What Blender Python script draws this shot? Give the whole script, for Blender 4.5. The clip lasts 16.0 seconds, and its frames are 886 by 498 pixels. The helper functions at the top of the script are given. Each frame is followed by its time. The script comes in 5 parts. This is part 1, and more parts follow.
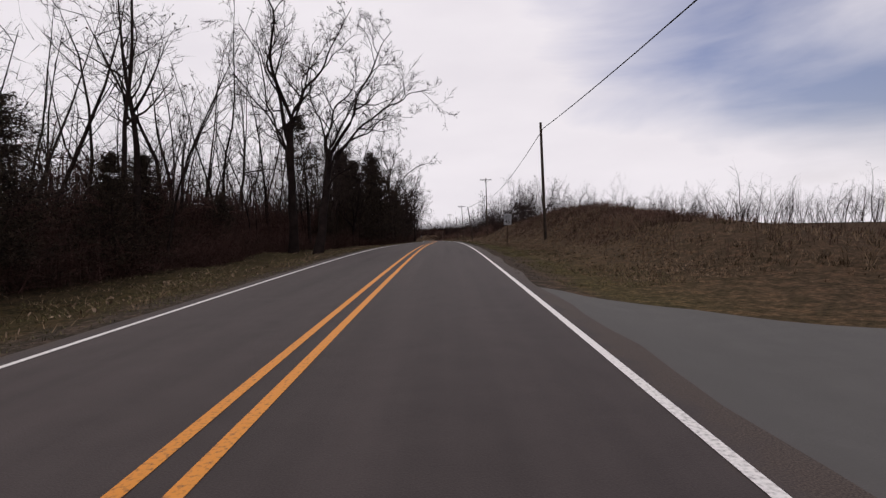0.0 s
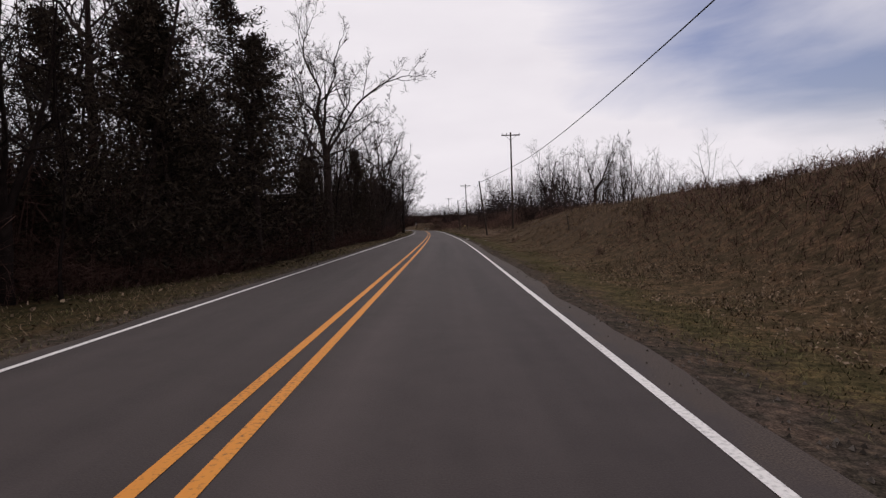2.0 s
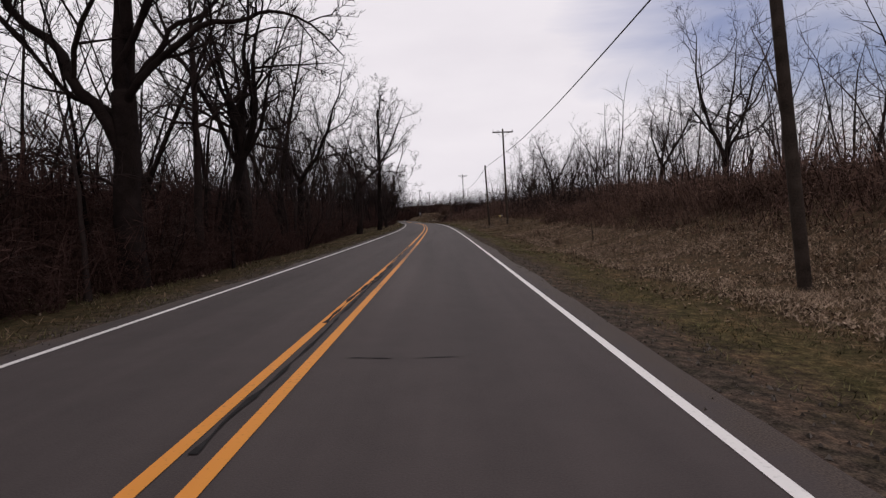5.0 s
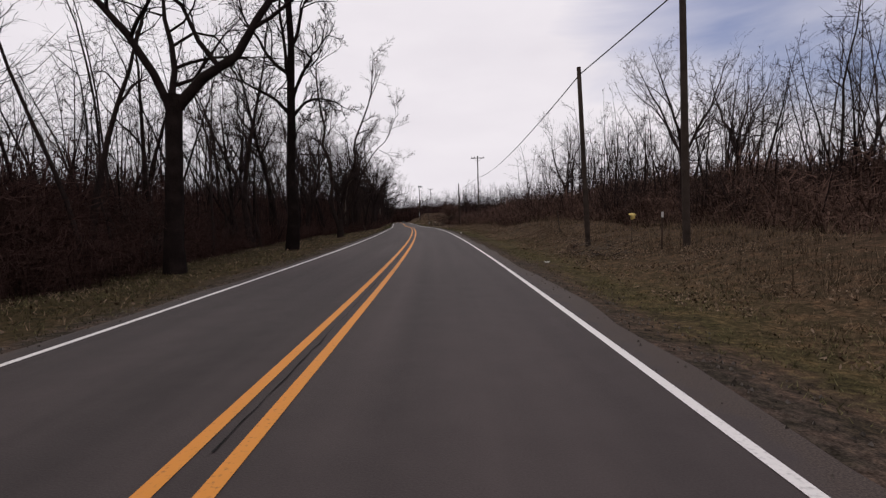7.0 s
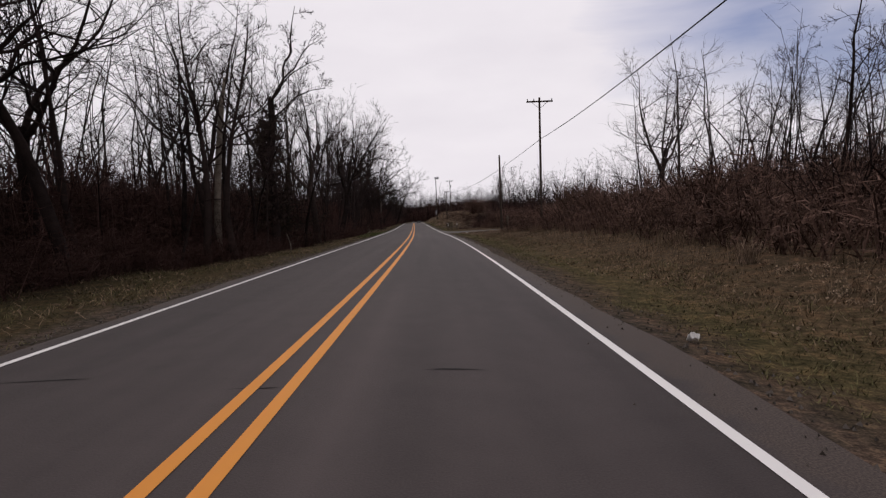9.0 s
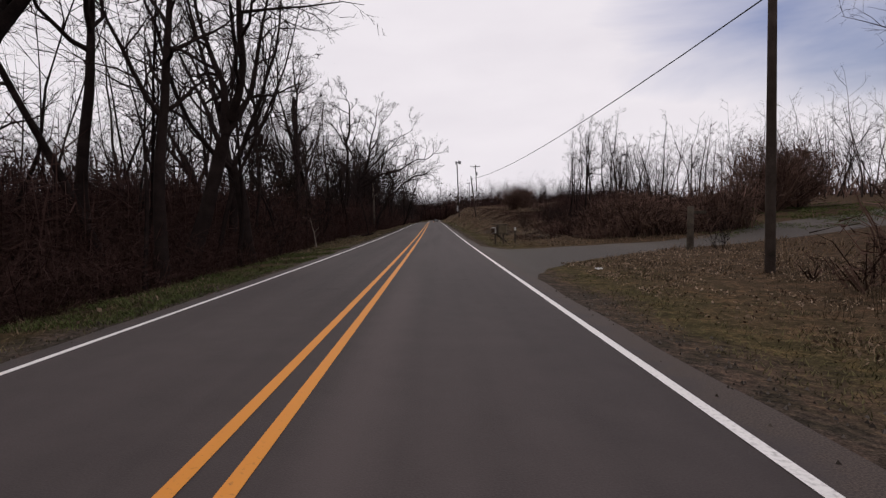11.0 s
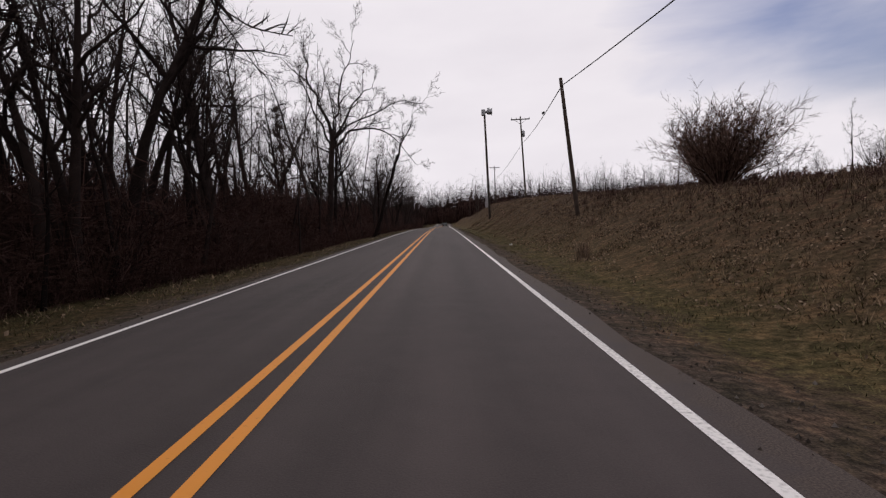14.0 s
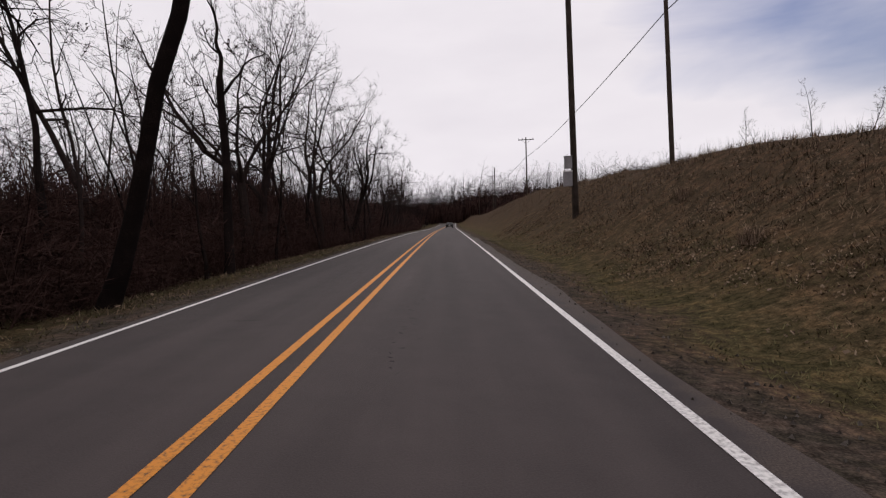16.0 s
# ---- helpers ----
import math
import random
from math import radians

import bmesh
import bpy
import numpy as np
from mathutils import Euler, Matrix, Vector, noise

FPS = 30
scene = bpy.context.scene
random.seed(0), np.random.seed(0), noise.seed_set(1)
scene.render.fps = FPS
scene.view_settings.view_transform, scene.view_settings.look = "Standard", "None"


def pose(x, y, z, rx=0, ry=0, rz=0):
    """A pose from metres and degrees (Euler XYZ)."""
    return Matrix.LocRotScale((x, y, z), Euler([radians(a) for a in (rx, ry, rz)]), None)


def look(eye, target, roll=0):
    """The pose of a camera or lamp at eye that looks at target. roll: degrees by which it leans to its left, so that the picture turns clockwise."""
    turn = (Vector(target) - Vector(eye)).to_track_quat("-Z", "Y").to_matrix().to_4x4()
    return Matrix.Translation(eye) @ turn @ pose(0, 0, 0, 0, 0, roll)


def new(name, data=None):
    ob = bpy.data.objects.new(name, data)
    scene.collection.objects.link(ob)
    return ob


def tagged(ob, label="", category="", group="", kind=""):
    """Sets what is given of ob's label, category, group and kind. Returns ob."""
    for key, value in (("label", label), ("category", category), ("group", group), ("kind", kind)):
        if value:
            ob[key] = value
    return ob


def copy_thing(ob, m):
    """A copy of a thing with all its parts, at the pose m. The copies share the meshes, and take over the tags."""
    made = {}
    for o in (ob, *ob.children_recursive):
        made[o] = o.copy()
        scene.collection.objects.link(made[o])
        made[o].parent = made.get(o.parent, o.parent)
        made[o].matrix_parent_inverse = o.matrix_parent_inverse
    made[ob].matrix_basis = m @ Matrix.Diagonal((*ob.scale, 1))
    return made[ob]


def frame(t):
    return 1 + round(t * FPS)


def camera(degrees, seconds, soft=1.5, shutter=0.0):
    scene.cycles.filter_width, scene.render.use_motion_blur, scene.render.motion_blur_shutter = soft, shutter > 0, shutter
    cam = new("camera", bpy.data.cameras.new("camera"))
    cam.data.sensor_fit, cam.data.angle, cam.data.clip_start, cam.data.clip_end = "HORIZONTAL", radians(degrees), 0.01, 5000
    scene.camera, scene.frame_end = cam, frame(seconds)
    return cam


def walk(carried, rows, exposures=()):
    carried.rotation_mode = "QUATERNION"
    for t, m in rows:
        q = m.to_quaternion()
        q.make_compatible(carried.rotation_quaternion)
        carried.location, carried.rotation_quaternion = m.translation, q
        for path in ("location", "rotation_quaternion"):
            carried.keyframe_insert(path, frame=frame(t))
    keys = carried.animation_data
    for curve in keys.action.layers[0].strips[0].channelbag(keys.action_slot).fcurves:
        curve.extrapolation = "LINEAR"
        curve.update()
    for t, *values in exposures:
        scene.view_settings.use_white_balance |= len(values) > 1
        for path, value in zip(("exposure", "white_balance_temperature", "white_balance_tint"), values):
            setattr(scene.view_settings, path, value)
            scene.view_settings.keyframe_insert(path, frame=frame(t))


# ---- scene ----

# ---------- the line of the road: x and height of its centre for each y ----------
HEADING = ((-200, 0.0), (0, 1.02), (60, 0.75), (110, 2.07), (153, 2.8), (193, 5.33), (237, 7.53), (336, 7.72), (500, 6.71), (3000, 6.01))
GRADE = ((-200, 0.46), (-10, 0.61), (20, -0.1), (45, -1.44), (70, -1.51), (110, -1.81), (150, -1.62), (190, -1.46), (237, -2.23), (290, -1.58), (336, -1.66), (420, -2.47), (500, -2.1), (560, -0.8), (640, -0.2), (3000, -0.2))
STEP = 2.0
_ys = np.arange(-200, 3000, STEP)


def _summed(table, sign):
    slope = np.tan(np.radians(np.interp(_ys, [p[0] for p in table], [p[1] for p in table]))) * sign
    total = np.concatenate([[0], np.cumsum((slope[1:] + slope[:-1]) / 2 * STEP)])
    return total - np.interp(0, _ys, total)


_xs, _zs = _summed(HEADING, -1), _summed(GRADE, 1)


def centre_x(y):
    return np.interp(y, _ys, _xs)


def road_z(y):
    return np.interp(y, _ys, _zs)


def read_off(values, y):
    """The value of a finely stepped row at one y."""
    k = (y + 200) / STEP
    i = min(max(int(k), 0), len(values) - 2)
    return values[i] + (values[i + 1] - values[i]) * (k - i)


def heading(y):
    return float(np.interp(y, [p[0] for p in HEADING], [p[1] for p in HEADING]))


def grade(y):
    return float(np.interp(y, [p[0] for p in GRADE], [p[1] for p in GRADE]))


# ---------- camera ----------
SPEED = 21.0
EYE_HEIGHT = 1.425
cam = camera(80.8, 16.0, soft=1.3)
# seconds, metres right of the centre line, pitch and yaw against the road, lean to the right
DRIVE = ((0.0, 1.64, -3.05, 0.19, 1.25), (1.0, 1.67, -3.12, 0.19, 1.22), (2.0, 1.58, -2.87, 0.16, 1.28), (3.0, 1.73, -3.44, 0.21, 1.4), (4.0, 1.71, -3.68, 0.15, 1.57), (5.0, 1.56, -3.43, 0.21, 1.48), (6.2, 1.47, -3.4, -0.06, 1.2), (7.5, 1.4, -3.4, -0.37, 0.84), (8.2, 1.45, -3.64, -0.37, 1.35), (9.0, 1.46, -3.66, -0.45, 1.44), (10.2, 1.46, -3.3, -0.5, 1.53), (11.4, 1.28, -3.1, -0.61, 1.58), (12.2, 1.37, -3.36, -0.66, 1.76), (13.0, 1.48, -3.11, -0.36, 1.95), (14.0, 1.63, -3.33, 0.03, 2.32), (15.0, 1.66, -3.41, 0.33, 2.34), (16.0, 1.65, -3.4, 0.38, 2.21))
ROWS = []
for k in range(33):
    t = k * 0.5
    side, pitch, yaw, roll = [float(np.interp(t, [d[0] for d in DRIVE], [d[i] for d in DRIVE])) for i in (1, 2, 3, 4)]
    y = SPEED * t
    ROWS.append((t, pose(float(centre_x(y)) + side, y, float(road_z(y)) + EYE_HEIGHT, 90 + pitch + grade(y), 0, yaw + heading(y)) @ pose(0, 0, 0, 0, 0, -roll)))
walk(cam, ROWS)

# ---------- sky and sun ----------
world = bpy.data.worlds.new("sky")
scene.world = world
world.use_nodes = True
wn, wl = world.node_tree.nodes, world.node_tree.links
wn.clear()
w_out = wn.new("ShaderNodeOutputWorld")
w_bg = wn.new("ShaderNodeBackground")
w_sky = wn.new("ShaderNodeTexSky")
w_sky.sky_type, w_sky.sun_disc = "NISHITA", False
w_sky.sun_elevation, w_sky.sun_rotation = radians(48), radians(-20)
w_bg.inputs["Strength"].default_value = 0.1
w_co = wn.new("ShaderNodeTexCoord")
w_map = wn.new("ShaderNodeMapping")
w_map.inputs["Scale"].default_value = (1.0, 1.0, 3.2)
w_noise = wn.new("ShaderNodeTexNoise")
w_noise.inputs["Scale"].default_value, w_noise.inputs["Detail"].default_value, w_noise.inputs["Distortion"].default_value = 1.9, 7, 0.5
w_ramp = wn.new("ShaderNodeValToRGB")
w_ramp.color_ramp.elements[0].position, w_ramp.color_ramp.elements[1].position = 0.30, 0.70
w_fine = wn.new("ShaderNodeTexNoise")
w_fine.inputs["Scale"].default_value, w_fine.inputs["Detail"].default_value = 4.0, 6
w_cloud = wn.new("ShaderNodeMixRGB")
w_cloud.inputs[1].default_value, w_cloud.inputs[2].default_value = (7.6, 7.15, 7.7, 1), (9.3, 8.8, 9.2, 1)
w_mix = wn.new("ShaderNodeMixRGB")
# the cloud is broken where the sky lies high on the right-hand side of the road
w_dot = wn.new("ShaderNodeVectorMath")
w_dot.operation = "DOT_PRODUCT"
w_dot.inputs[1].default_value = Vector((0.64, 0.70, 0.31)).normalized()
w_gap = wn.new("ShaderNodeMapRange")
w_gap.inputs["From Min"].default_value, w_gap.inputs["From Max"].default_value = 0.82, 0.96
w_gap.inputs["To Min"].default_value, w_gap.inputs["To Max"].default_value = 0.34, -0.14
w_add = wn.new("ShaderNodeMath")
w_add.operation = "ADD"
wl.new(w_co.outputs["Generated"], w_map.inputs["Vector"])
wl.new(w_map.outputs[0], w_noise.inputs["Vector"])
wl.new(w_map.outputs[0], w_fine.inputs["Vector"])
wl.new(w_co.outputs["Generated"], w_dot.inputs[0])
wl.new(w_dot.outputs["Value"], w_gap.inputs["Value"])
wl.new(w_noise.outputs["Fac"], w_add.inputs[0])
wl.new(w_gap.outputs[0], w_add.inputs[1])
w_sep = wn.new("ShaderNodeSeparateXYZ")
w_low = wn.new("ShaderNodeMapRange")
w_low.inputs["From Min"].default_value, w_low.inputs["From Max"].default_value = 0.03, 0.18
w_low.inputs["To Min"].default_value, w_low.inputs["To Max"].default_value = 0.5, 0.0
w_all = wn.new("ShaderNodeMath")
w_all.operation = "ADD"
wl.new(w_co.outputs["Generated"], w_sep.inputs[0])
wl.new(w_sep.outputs["Z"], w_low.inputs["Value"])
wl.new(w_add.outputs[0], w_all.inputs[0])
wl.new(w_low.outputs[0], w_all.inputs[1])
wl.new(w_all.outputs[0], w_ramp.inputs["Fac"])
wl.new(w_fine.outputs["Fac"], w_cloud.inputs["Fac"])
wl.new(w_ramp.outputs["Color"], w_mix.inputs["Fac"])
w_tint = wn.new("ShaderNodeMixRGB")
w_tint.blend_type = "MULTIPLY"
w_tint.inputs["Fac"].default_value = 1.0
w_tint.inputs[2].default_value = (0.84, 0.70, 0.77, 1)
wl.new(w_sky.outputs[0], w_tint.inputs[1])
wl.new(w_tint.outputs[0], w_mix.inputs[1])
wl.new(w_cloud.outputs[0], w_mix.inputs[2])
wl.new(w_mix.outputs[0], w_bg.inputs["Color"])
wl.new(w_bg.outputs[0], w_out.inputs["Surface"])

sun = new("sun", bpy.data.lights.new("sun", "SUN"))
sun.data.energy, sun.data.angle, sun.data.color = 0.5, radians(14), (1.0, 0.95, 0.88)
sun.matrix_world = look((0, 0, 60), (0.34 * 40, -0.94 * 40, 60 - 44))


# ---------- materials ----------
def material(name, dark, light, scale=4.0, rough=0.9, fine=60.0, bump=0.3, spread=(0.35, 0.65), metal=0.0, by_object=0.0, island=0.0, sheen=0.03):
    m = bpy.data.materials.new(name)
    m.use_nodes = True
    n, l = m.node_tree.nodes, m.node_tree.links
    b = n["Principled BSDF"]
    b.inputs["Roughness"].default_value, b.inputs["Metallic"].default_value = rough, metal
    b.inputs["Specular IOR Level"].default_value = sheen
    geo = n.new("ShaderNodeTexCoord")
    a = n.new("ShaderNodeTexNoise")
    a.inputs["Scale"].default_value, a.inputs["Detail"].default_value = scale, 6
    f = n.new("ShaderNodeTexNoise")
    f.inputs["Scale"].default_value, f.inputs["Detail"].default_value = fine, 4
    mix = n.new("ShaderNodeMath")
    mix.operation = "MULTIPLY_ADD"
    mix.inputs[1].default_value = 0.45
    r = n.new("ShaderNodeValToRGB")
    r.color_ramp.elements[0].position, r.color_ramp.elements[1].position = spread
    r.color_ramp.elements[0].color, r.color_ramp.elements[1].color = (*dark, 1), (*light, 1)
    half = n.new("ShaderNodeMath")
    half.operation = "MULTIPLY"
    half.inputs[1].default_value = 0.55
    l.new(geo.outputs["Object"], a.inputs["Vector"])
    l.new(geo.outputs["Object"], f.inputs["Vector"])
    l.new(a.outputs["Fac"], half.inputs[0])
    l.new(f.outputs["Fac"], mix.inputs[0])
    l.new(half.outputs[0], mix.inputs[2])
    fac = mix.outputs[0]
    for amount, node, socket in ((by_object, "ShaderNodeObjectInfo", "Random"), (island, "ShaderNodeNewGeometry", "Random Per Island")):
        if amount:
            o = n.new(node)
            c = n.new("ShaderNodeMath")
            c.operation = "MULTIPLY_ADD"
            c.inputs[1].default_value, c.inputs[2].default_value = amount, -amount / 2
            s = n.new("ShaderNodeMath")
            s.operation = "ADD"
            l.new(o.outputs[socket], c.inputs[0])
            l.new(c.outputs[0], s.inputs[0])
            l.new(fac, s.inputs[1])
            fac = s.outputs[0]
    l.new(fac, r.inputs["Fac"])
    l.new(r.outputs["Color"], b.inputs["Base Color"])
    if bump:
        bp = n.new("ShaderNodeBump")
        bp.inputs["Strength"].default_value, bp.inputs["Distance"].default_value = bump, 0.02
        l.new(f.outputs["Fac"], bp.inputs["Height"])
        l.new(bp.outputs[0], b.inputs["Normal"])
    return m


# tree bark and twigs near black: their backlit shade is put into the base colours
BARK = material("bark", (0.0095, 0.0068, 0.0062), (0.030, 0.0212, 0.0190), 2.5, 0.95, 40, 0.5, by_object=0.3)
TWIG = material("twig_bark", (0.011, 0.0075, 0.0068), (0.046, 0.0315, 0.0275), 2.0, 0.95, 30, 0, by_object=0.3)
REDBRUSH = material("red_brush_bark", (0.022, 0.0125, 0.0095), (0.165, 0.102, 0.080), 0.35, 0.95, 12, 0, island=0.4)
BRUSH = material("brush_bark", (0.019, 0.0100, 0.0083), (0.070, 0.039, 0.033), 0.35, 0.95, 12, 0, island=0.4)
PALE = material("barkless_wood", (0.06, 0.048, 0.038), (0.20, 0.165, 0.135), 3, 0.9, 40, 0.4)
# paler, greyer copy of TWIG: the haze of distance put into the colour
FARTWIG = material("hazed_twig_bark", (0.015, 0.011, 0.0105), (0.056, 0.042, 0.039), 2.0, 0.95, 30, 0, island=0.3)
NEEDLE = material("cedar_leaf", (0.013, 0.0098, 0.0075), (0.046, 0.034, 0.025), 1.5, 0.9, 20, 0, island=0.4)
POLEWOOD = material("pole_wood", (0.020, 0.015, 0.0125), (0.062, 0.047, 0.039), 3, 0.9, 50, 0.4, by_object=0.2)
OLDWOOD = material("old_grey_wood", (0.03, 0.024, 0.019), (0.11, 0.09, 0.07), 3, 0.9, 50, 0.4)
CABLE = material("cable_rubber", (0.015, 0.015, 0.015), (0.04, 0.04, 0.04), 3, 0.7, 50, 0)
STEEL = material("galvanised_steel", (0.16, 0.16, 0.17), (0.32, 0.32, 0.33), 5, 0.5, 60, 0.1, metal=0.5, sheen=0.4)
DARKSTEEL = material("rusty_steel", (0.025, 0.018, 0.014), (0.09, 0.06, 0.045), 8, 0.8, 60, 0.2)
# white sheeting set to grey: the shade on the backlit sign face as colour
SIGNWHITE = material("shaded_sign_white", (0.20, 0.20, 0.215), (0.27, 0.27, 0.285), 2, 0.5, 30, 0.05, sheen=0.4)
BLACK = material("black_paint", (0.012, 0.012, 0.012), (0.03, 0.03, 0.03), 3, 0.6, 40, 0, sheen=0.4)
PLASTIC = material("white_plastic", (0.45, 0.44, 0.42), (0.72, 0.70, 0.68), 3, 0.5, 40, 0.05, sheen=0.4)
TANPAINT = material("weathered_tan_paint", (0.075, 0.06, 0.04), (0.17, 0.14, 0.095), 4, 0.8, 40, 0.2)
YELLOWPLASTIC = material("yellow_plastic", (0.55, 0.40, 0.07), (0.75, 0.60, 0.22), 5, 0.5, 40, 0.05, sheen=0.4)
CONCRETE = material("grey_siding", (0.16, 0.15, 0.155), (0.30, 0.28, 0.285), 2, 0.85, 30, 0.2)
TAN = material("dry_grass", (0.030, 0.022, 0.013), (0.22, 0.156, 0.104), 0.25, 0.95, 3, 0, island=0.5)
GREEN = material("green_grass", (0.030, 0.027, 0.013), (0.14, 0.124, 0.060), 0.3, 0.95, 3, 0, island=0.5)
PALEGRASS = material("bleached_grass", (0.095, 0.066, 0.046), (0.34, 0.245, 0.18), 0.25, 0.95, 3, 0, island=0.5)
PALELEAF = material("bleached_leaf", (0.085, 0.060, 0.044), (0.40, 0.30, 0.225), 1.0, 0.9, 9, 0, island=0.8)
LAWN = material("fresh_grass", (0.030, 0.036, 0.013), (0.095, 0.118, 0.040), 0.3, 0.95, 3, 0, island=0.5)
LEAF = material("dead_leaf", (0.050, 0.033, 0.022), (0.26, 0.19, 0.135), 1.0, 0.9, 9, 0, island=0.8)
STONE = material("stone", (0.040, 0.033, 0.028), (0.13, 0.112, 0.098), 3, 0.9, 30, 0, island=0.7)
TAR = material("crack_filler", (0.010, 0.010, 0.010), (0.028, 0.026, 0.026), 4, 0.7, 40, 0.1)


# ---------- helpers for meshes ----------
def part(name, mesh, mat, parent=None, label=""):
    if isinstance(mesh, bmesh.types.BMesh):
        data = bpy.data.meshes.new(name)
        mesh.to_mesh(data)
        mesh.free()
        mesh = data
    if mat and not mesh.materials:
        mesh.materials.append(mat)
    ob = new(name, mesh)
    ob.parent = parent
    if label:
        ob["label"] = label
    return ob


def mesh_of(name, verts, faces, smooth=False, coords=None):
    me = bpy.data.meshes.new(name)
    me.from_pydata(verts, [], faces)
    if smooth:
        me.polygons.foreach_set("use_smooth", [True] * len(me.polygons))
    if coords is not None:
        at = me.attributes.new("along", "FLOAT_VECTOR", "POINT")
        at.data.foreach_set("vector", np.asarray(coords, dtype=np.float32).ravel())
    me.update()
    return me


def empty(name, x, y, z, rz=0.0):
    ob = new(name)
    ob.empty_display_size = 0.2
    ob.matrix_world = pose(x, y, z, 0, 0, rz)
    return ob


def bm_box(bm, x0, x1, y0, y1, z0, z1, bevel=0.0, turn=None):
    made = bmesh.ops.create_cube(bm, size=1.0, matrix=(turn or Matrix()) @ Matrix.LocRotScale(((x0 + x1) / 2, (y0 + y1) / 2, (z0 + z1) / 2), None, (x1 - x0, y1 - y0, z1 - z0)))
    if bevel:
        edges = list({e for v in made["verts"] for e in v.link_edges})
        bmesh.ops.bevel(bm, geom=edges, offset=bevel, segments=2, affect="EDGES")
    return bm


class Tubes:
    """Gathers tapering tubes along bent lines into one mesh."""

    def __init__(self):
        self.verts, self.faces = [], []

    def add(self, points, radii, sides):
        base = len(self.verts)
        count = len(points)
        for i, p in enumerate(points):
            d = points[min(i + 1, count - 1)] - points[max(i - 1, 0)]
            a = d.cross(Vector((0.31, 0.17, 0.93)))
            if a.length < 1e-6:
                a = Vector((1, 0, 0))
            a.normalize()
            b = d.cross(a).normalized()
            for k in range(sides):
                w = 2 * math.pi * k / sides
                self.verts.append(tuple(p + (a * math.cos(w) + b * math.sin(w)) * radii[i]))
        for i in range(count - 1):
            o = base + i * sides
            for k in range(sides):
                k2 = (k + 1) % sides
                self.faces.append((o + k, o + k2, o + sides + k2, o + sides + k))

    def mesh(self, name, smooth=True):
        return mesh_of(name, self.verts, self.faces, smooth)


def bent(rng, start, way, length, segs, wild, lift):
    pts = [start.copy()]
    d = way.normalized()
    for _ in range(segs):
        d = (d + Vector((rng.gauss(0, wild), rng.gauss(0, wild), rng.gauss(0, wild) + lift))).normalized()
        pts.append(pts[-1] + d * (length / segs))
    return pts


def along(pts, f):
    k = f * (len(pts) - 1)
    i = min(int(k), len(pts) - 2)
    return pts[i].lerp(pts[i + 1], k - i), (pts[i + 1] - pts[i]).normalized()


class Ribbons:
    """Gathers thin two-piece blades, for the finest twigs, grass and leaves."""

    def __init__(self):
        self.verts, self.faces = [], []

    def blade(self, p, q, e, side):
        k = len(self.verts)
        self.verts += [tuple(p - side), tuple(p + side), tuple(q + side * 0.7), tuple(q - side * 0.7), tuple(e)]
        self.faces += [(k, k + 1, k + 2, k + 3), (k + 3, k + 2, k + 4)]

    def spike(self, p, e, side):
        k = len(self.verts)
        self.verts += [tuple(p - side), tuple(p + side), tuple(e)]
        self.faces.append((k, k + 1, k + 2))

    def flake(self, p, a, c):
        k = len(self.verts)
        self.verts += [tuple(p - a), tuple(p + c * 0.8), tuple(p + a), tuple(p - c)]
        self.faces.append((k, k + 1, k + 2, k + 3))

    def mesh(self, name):
        return mesh_of(name, self.verts, self.faces)


def any_way(rng):
    return Vector((rng.gauss(0, 1), rng.gauss(0, 1), rng.gauss(0, 1)))


def limb_with_twigs(rng, wood, twigs, start, way, size, r, subs, fine, wild=0.25, lift=0.06, leafy=0.0):
    """One limb, its side branches and their twigs."""
    limb = bent(rng, start, way, size, 6, wild, lift)
    wood.add(limb, [max(0.008, r * (1 - 0.88 * i / 6)) for i in range(7)], 5 if r > 0.05 else 3)
    for j in range(subs):
        g = 0.18 + 0.82 * (j + rng.random()) / subs
        q, e = along(limb, min(g, 0.99))
        side = e.cross(any_way(rng)).normalized()
        sub_len = size * 0.44 * (1.2 - 0.6 * g) * rng.uniform(0.6, 1.3)
        sub = bent(rng, q, e * 0.75 + side * 0.8 + Vector((0, 0, 0.18)), sub_len, 3, 0.24, 0.08)
        r2 = max(0.012, r * 0.42 * (1.1 - 0.7 * g))
        if r2 > 0.02:
            wood.add(sub, [r2, r2 * 0.72, r2 * 0.45, r2 * 0.15], 3)
        else:
            flat = (sub[3] - sub[0]).cross(any_way(rng)).normalized() * r2
            twigs.blade(sub[0], sub[1], sub[2], flat)
            twigs.spike(sub[1], sub[3], flat * 0.6)
        for _ in range(fine):
            q2, e2 = along(sub, rng.uniform(0.12, 1.0) * 0.99)
            s2 = e2.cross(any_way(rng)).normalized()
            t_len = sub_len * rng.uniform(0.25, 0.65)
            d2 = (e2 * 0.8 + s2 * 0.8 + Vector((0, 0, 0.15))).normalized()
            mid = q2 + d2 * t_len * 0.5
            end = mid + (d2 + any_way(rng) * 0.3).normalized() * t_len * 0.5
            w2 = d2.cross(any_way(rng)).normalized() * max(0.0095, r2 * 0.45)
            twigs.blade(q2, mid, end, w2)
            if rng.random() < leafy:
                twigs.flake(end, any_way(rng).normalized() * 0.06, any_way(rng).normalized() * 0.05)
            for _ in range(1):
                q3 = q2.lerp(mid, rng.uniform(0.3, 1.0)).lerp(end, rng.uniform(0, 0.4))
                d3 = (d2 + any_way(rng) * 0.55).normalized()
                twigs.spike(q3, q3 + d3 * t_len * rng.uniform(0.3, 0.5), d3.cross(any_way(rng)).normalized() * 0.0085)


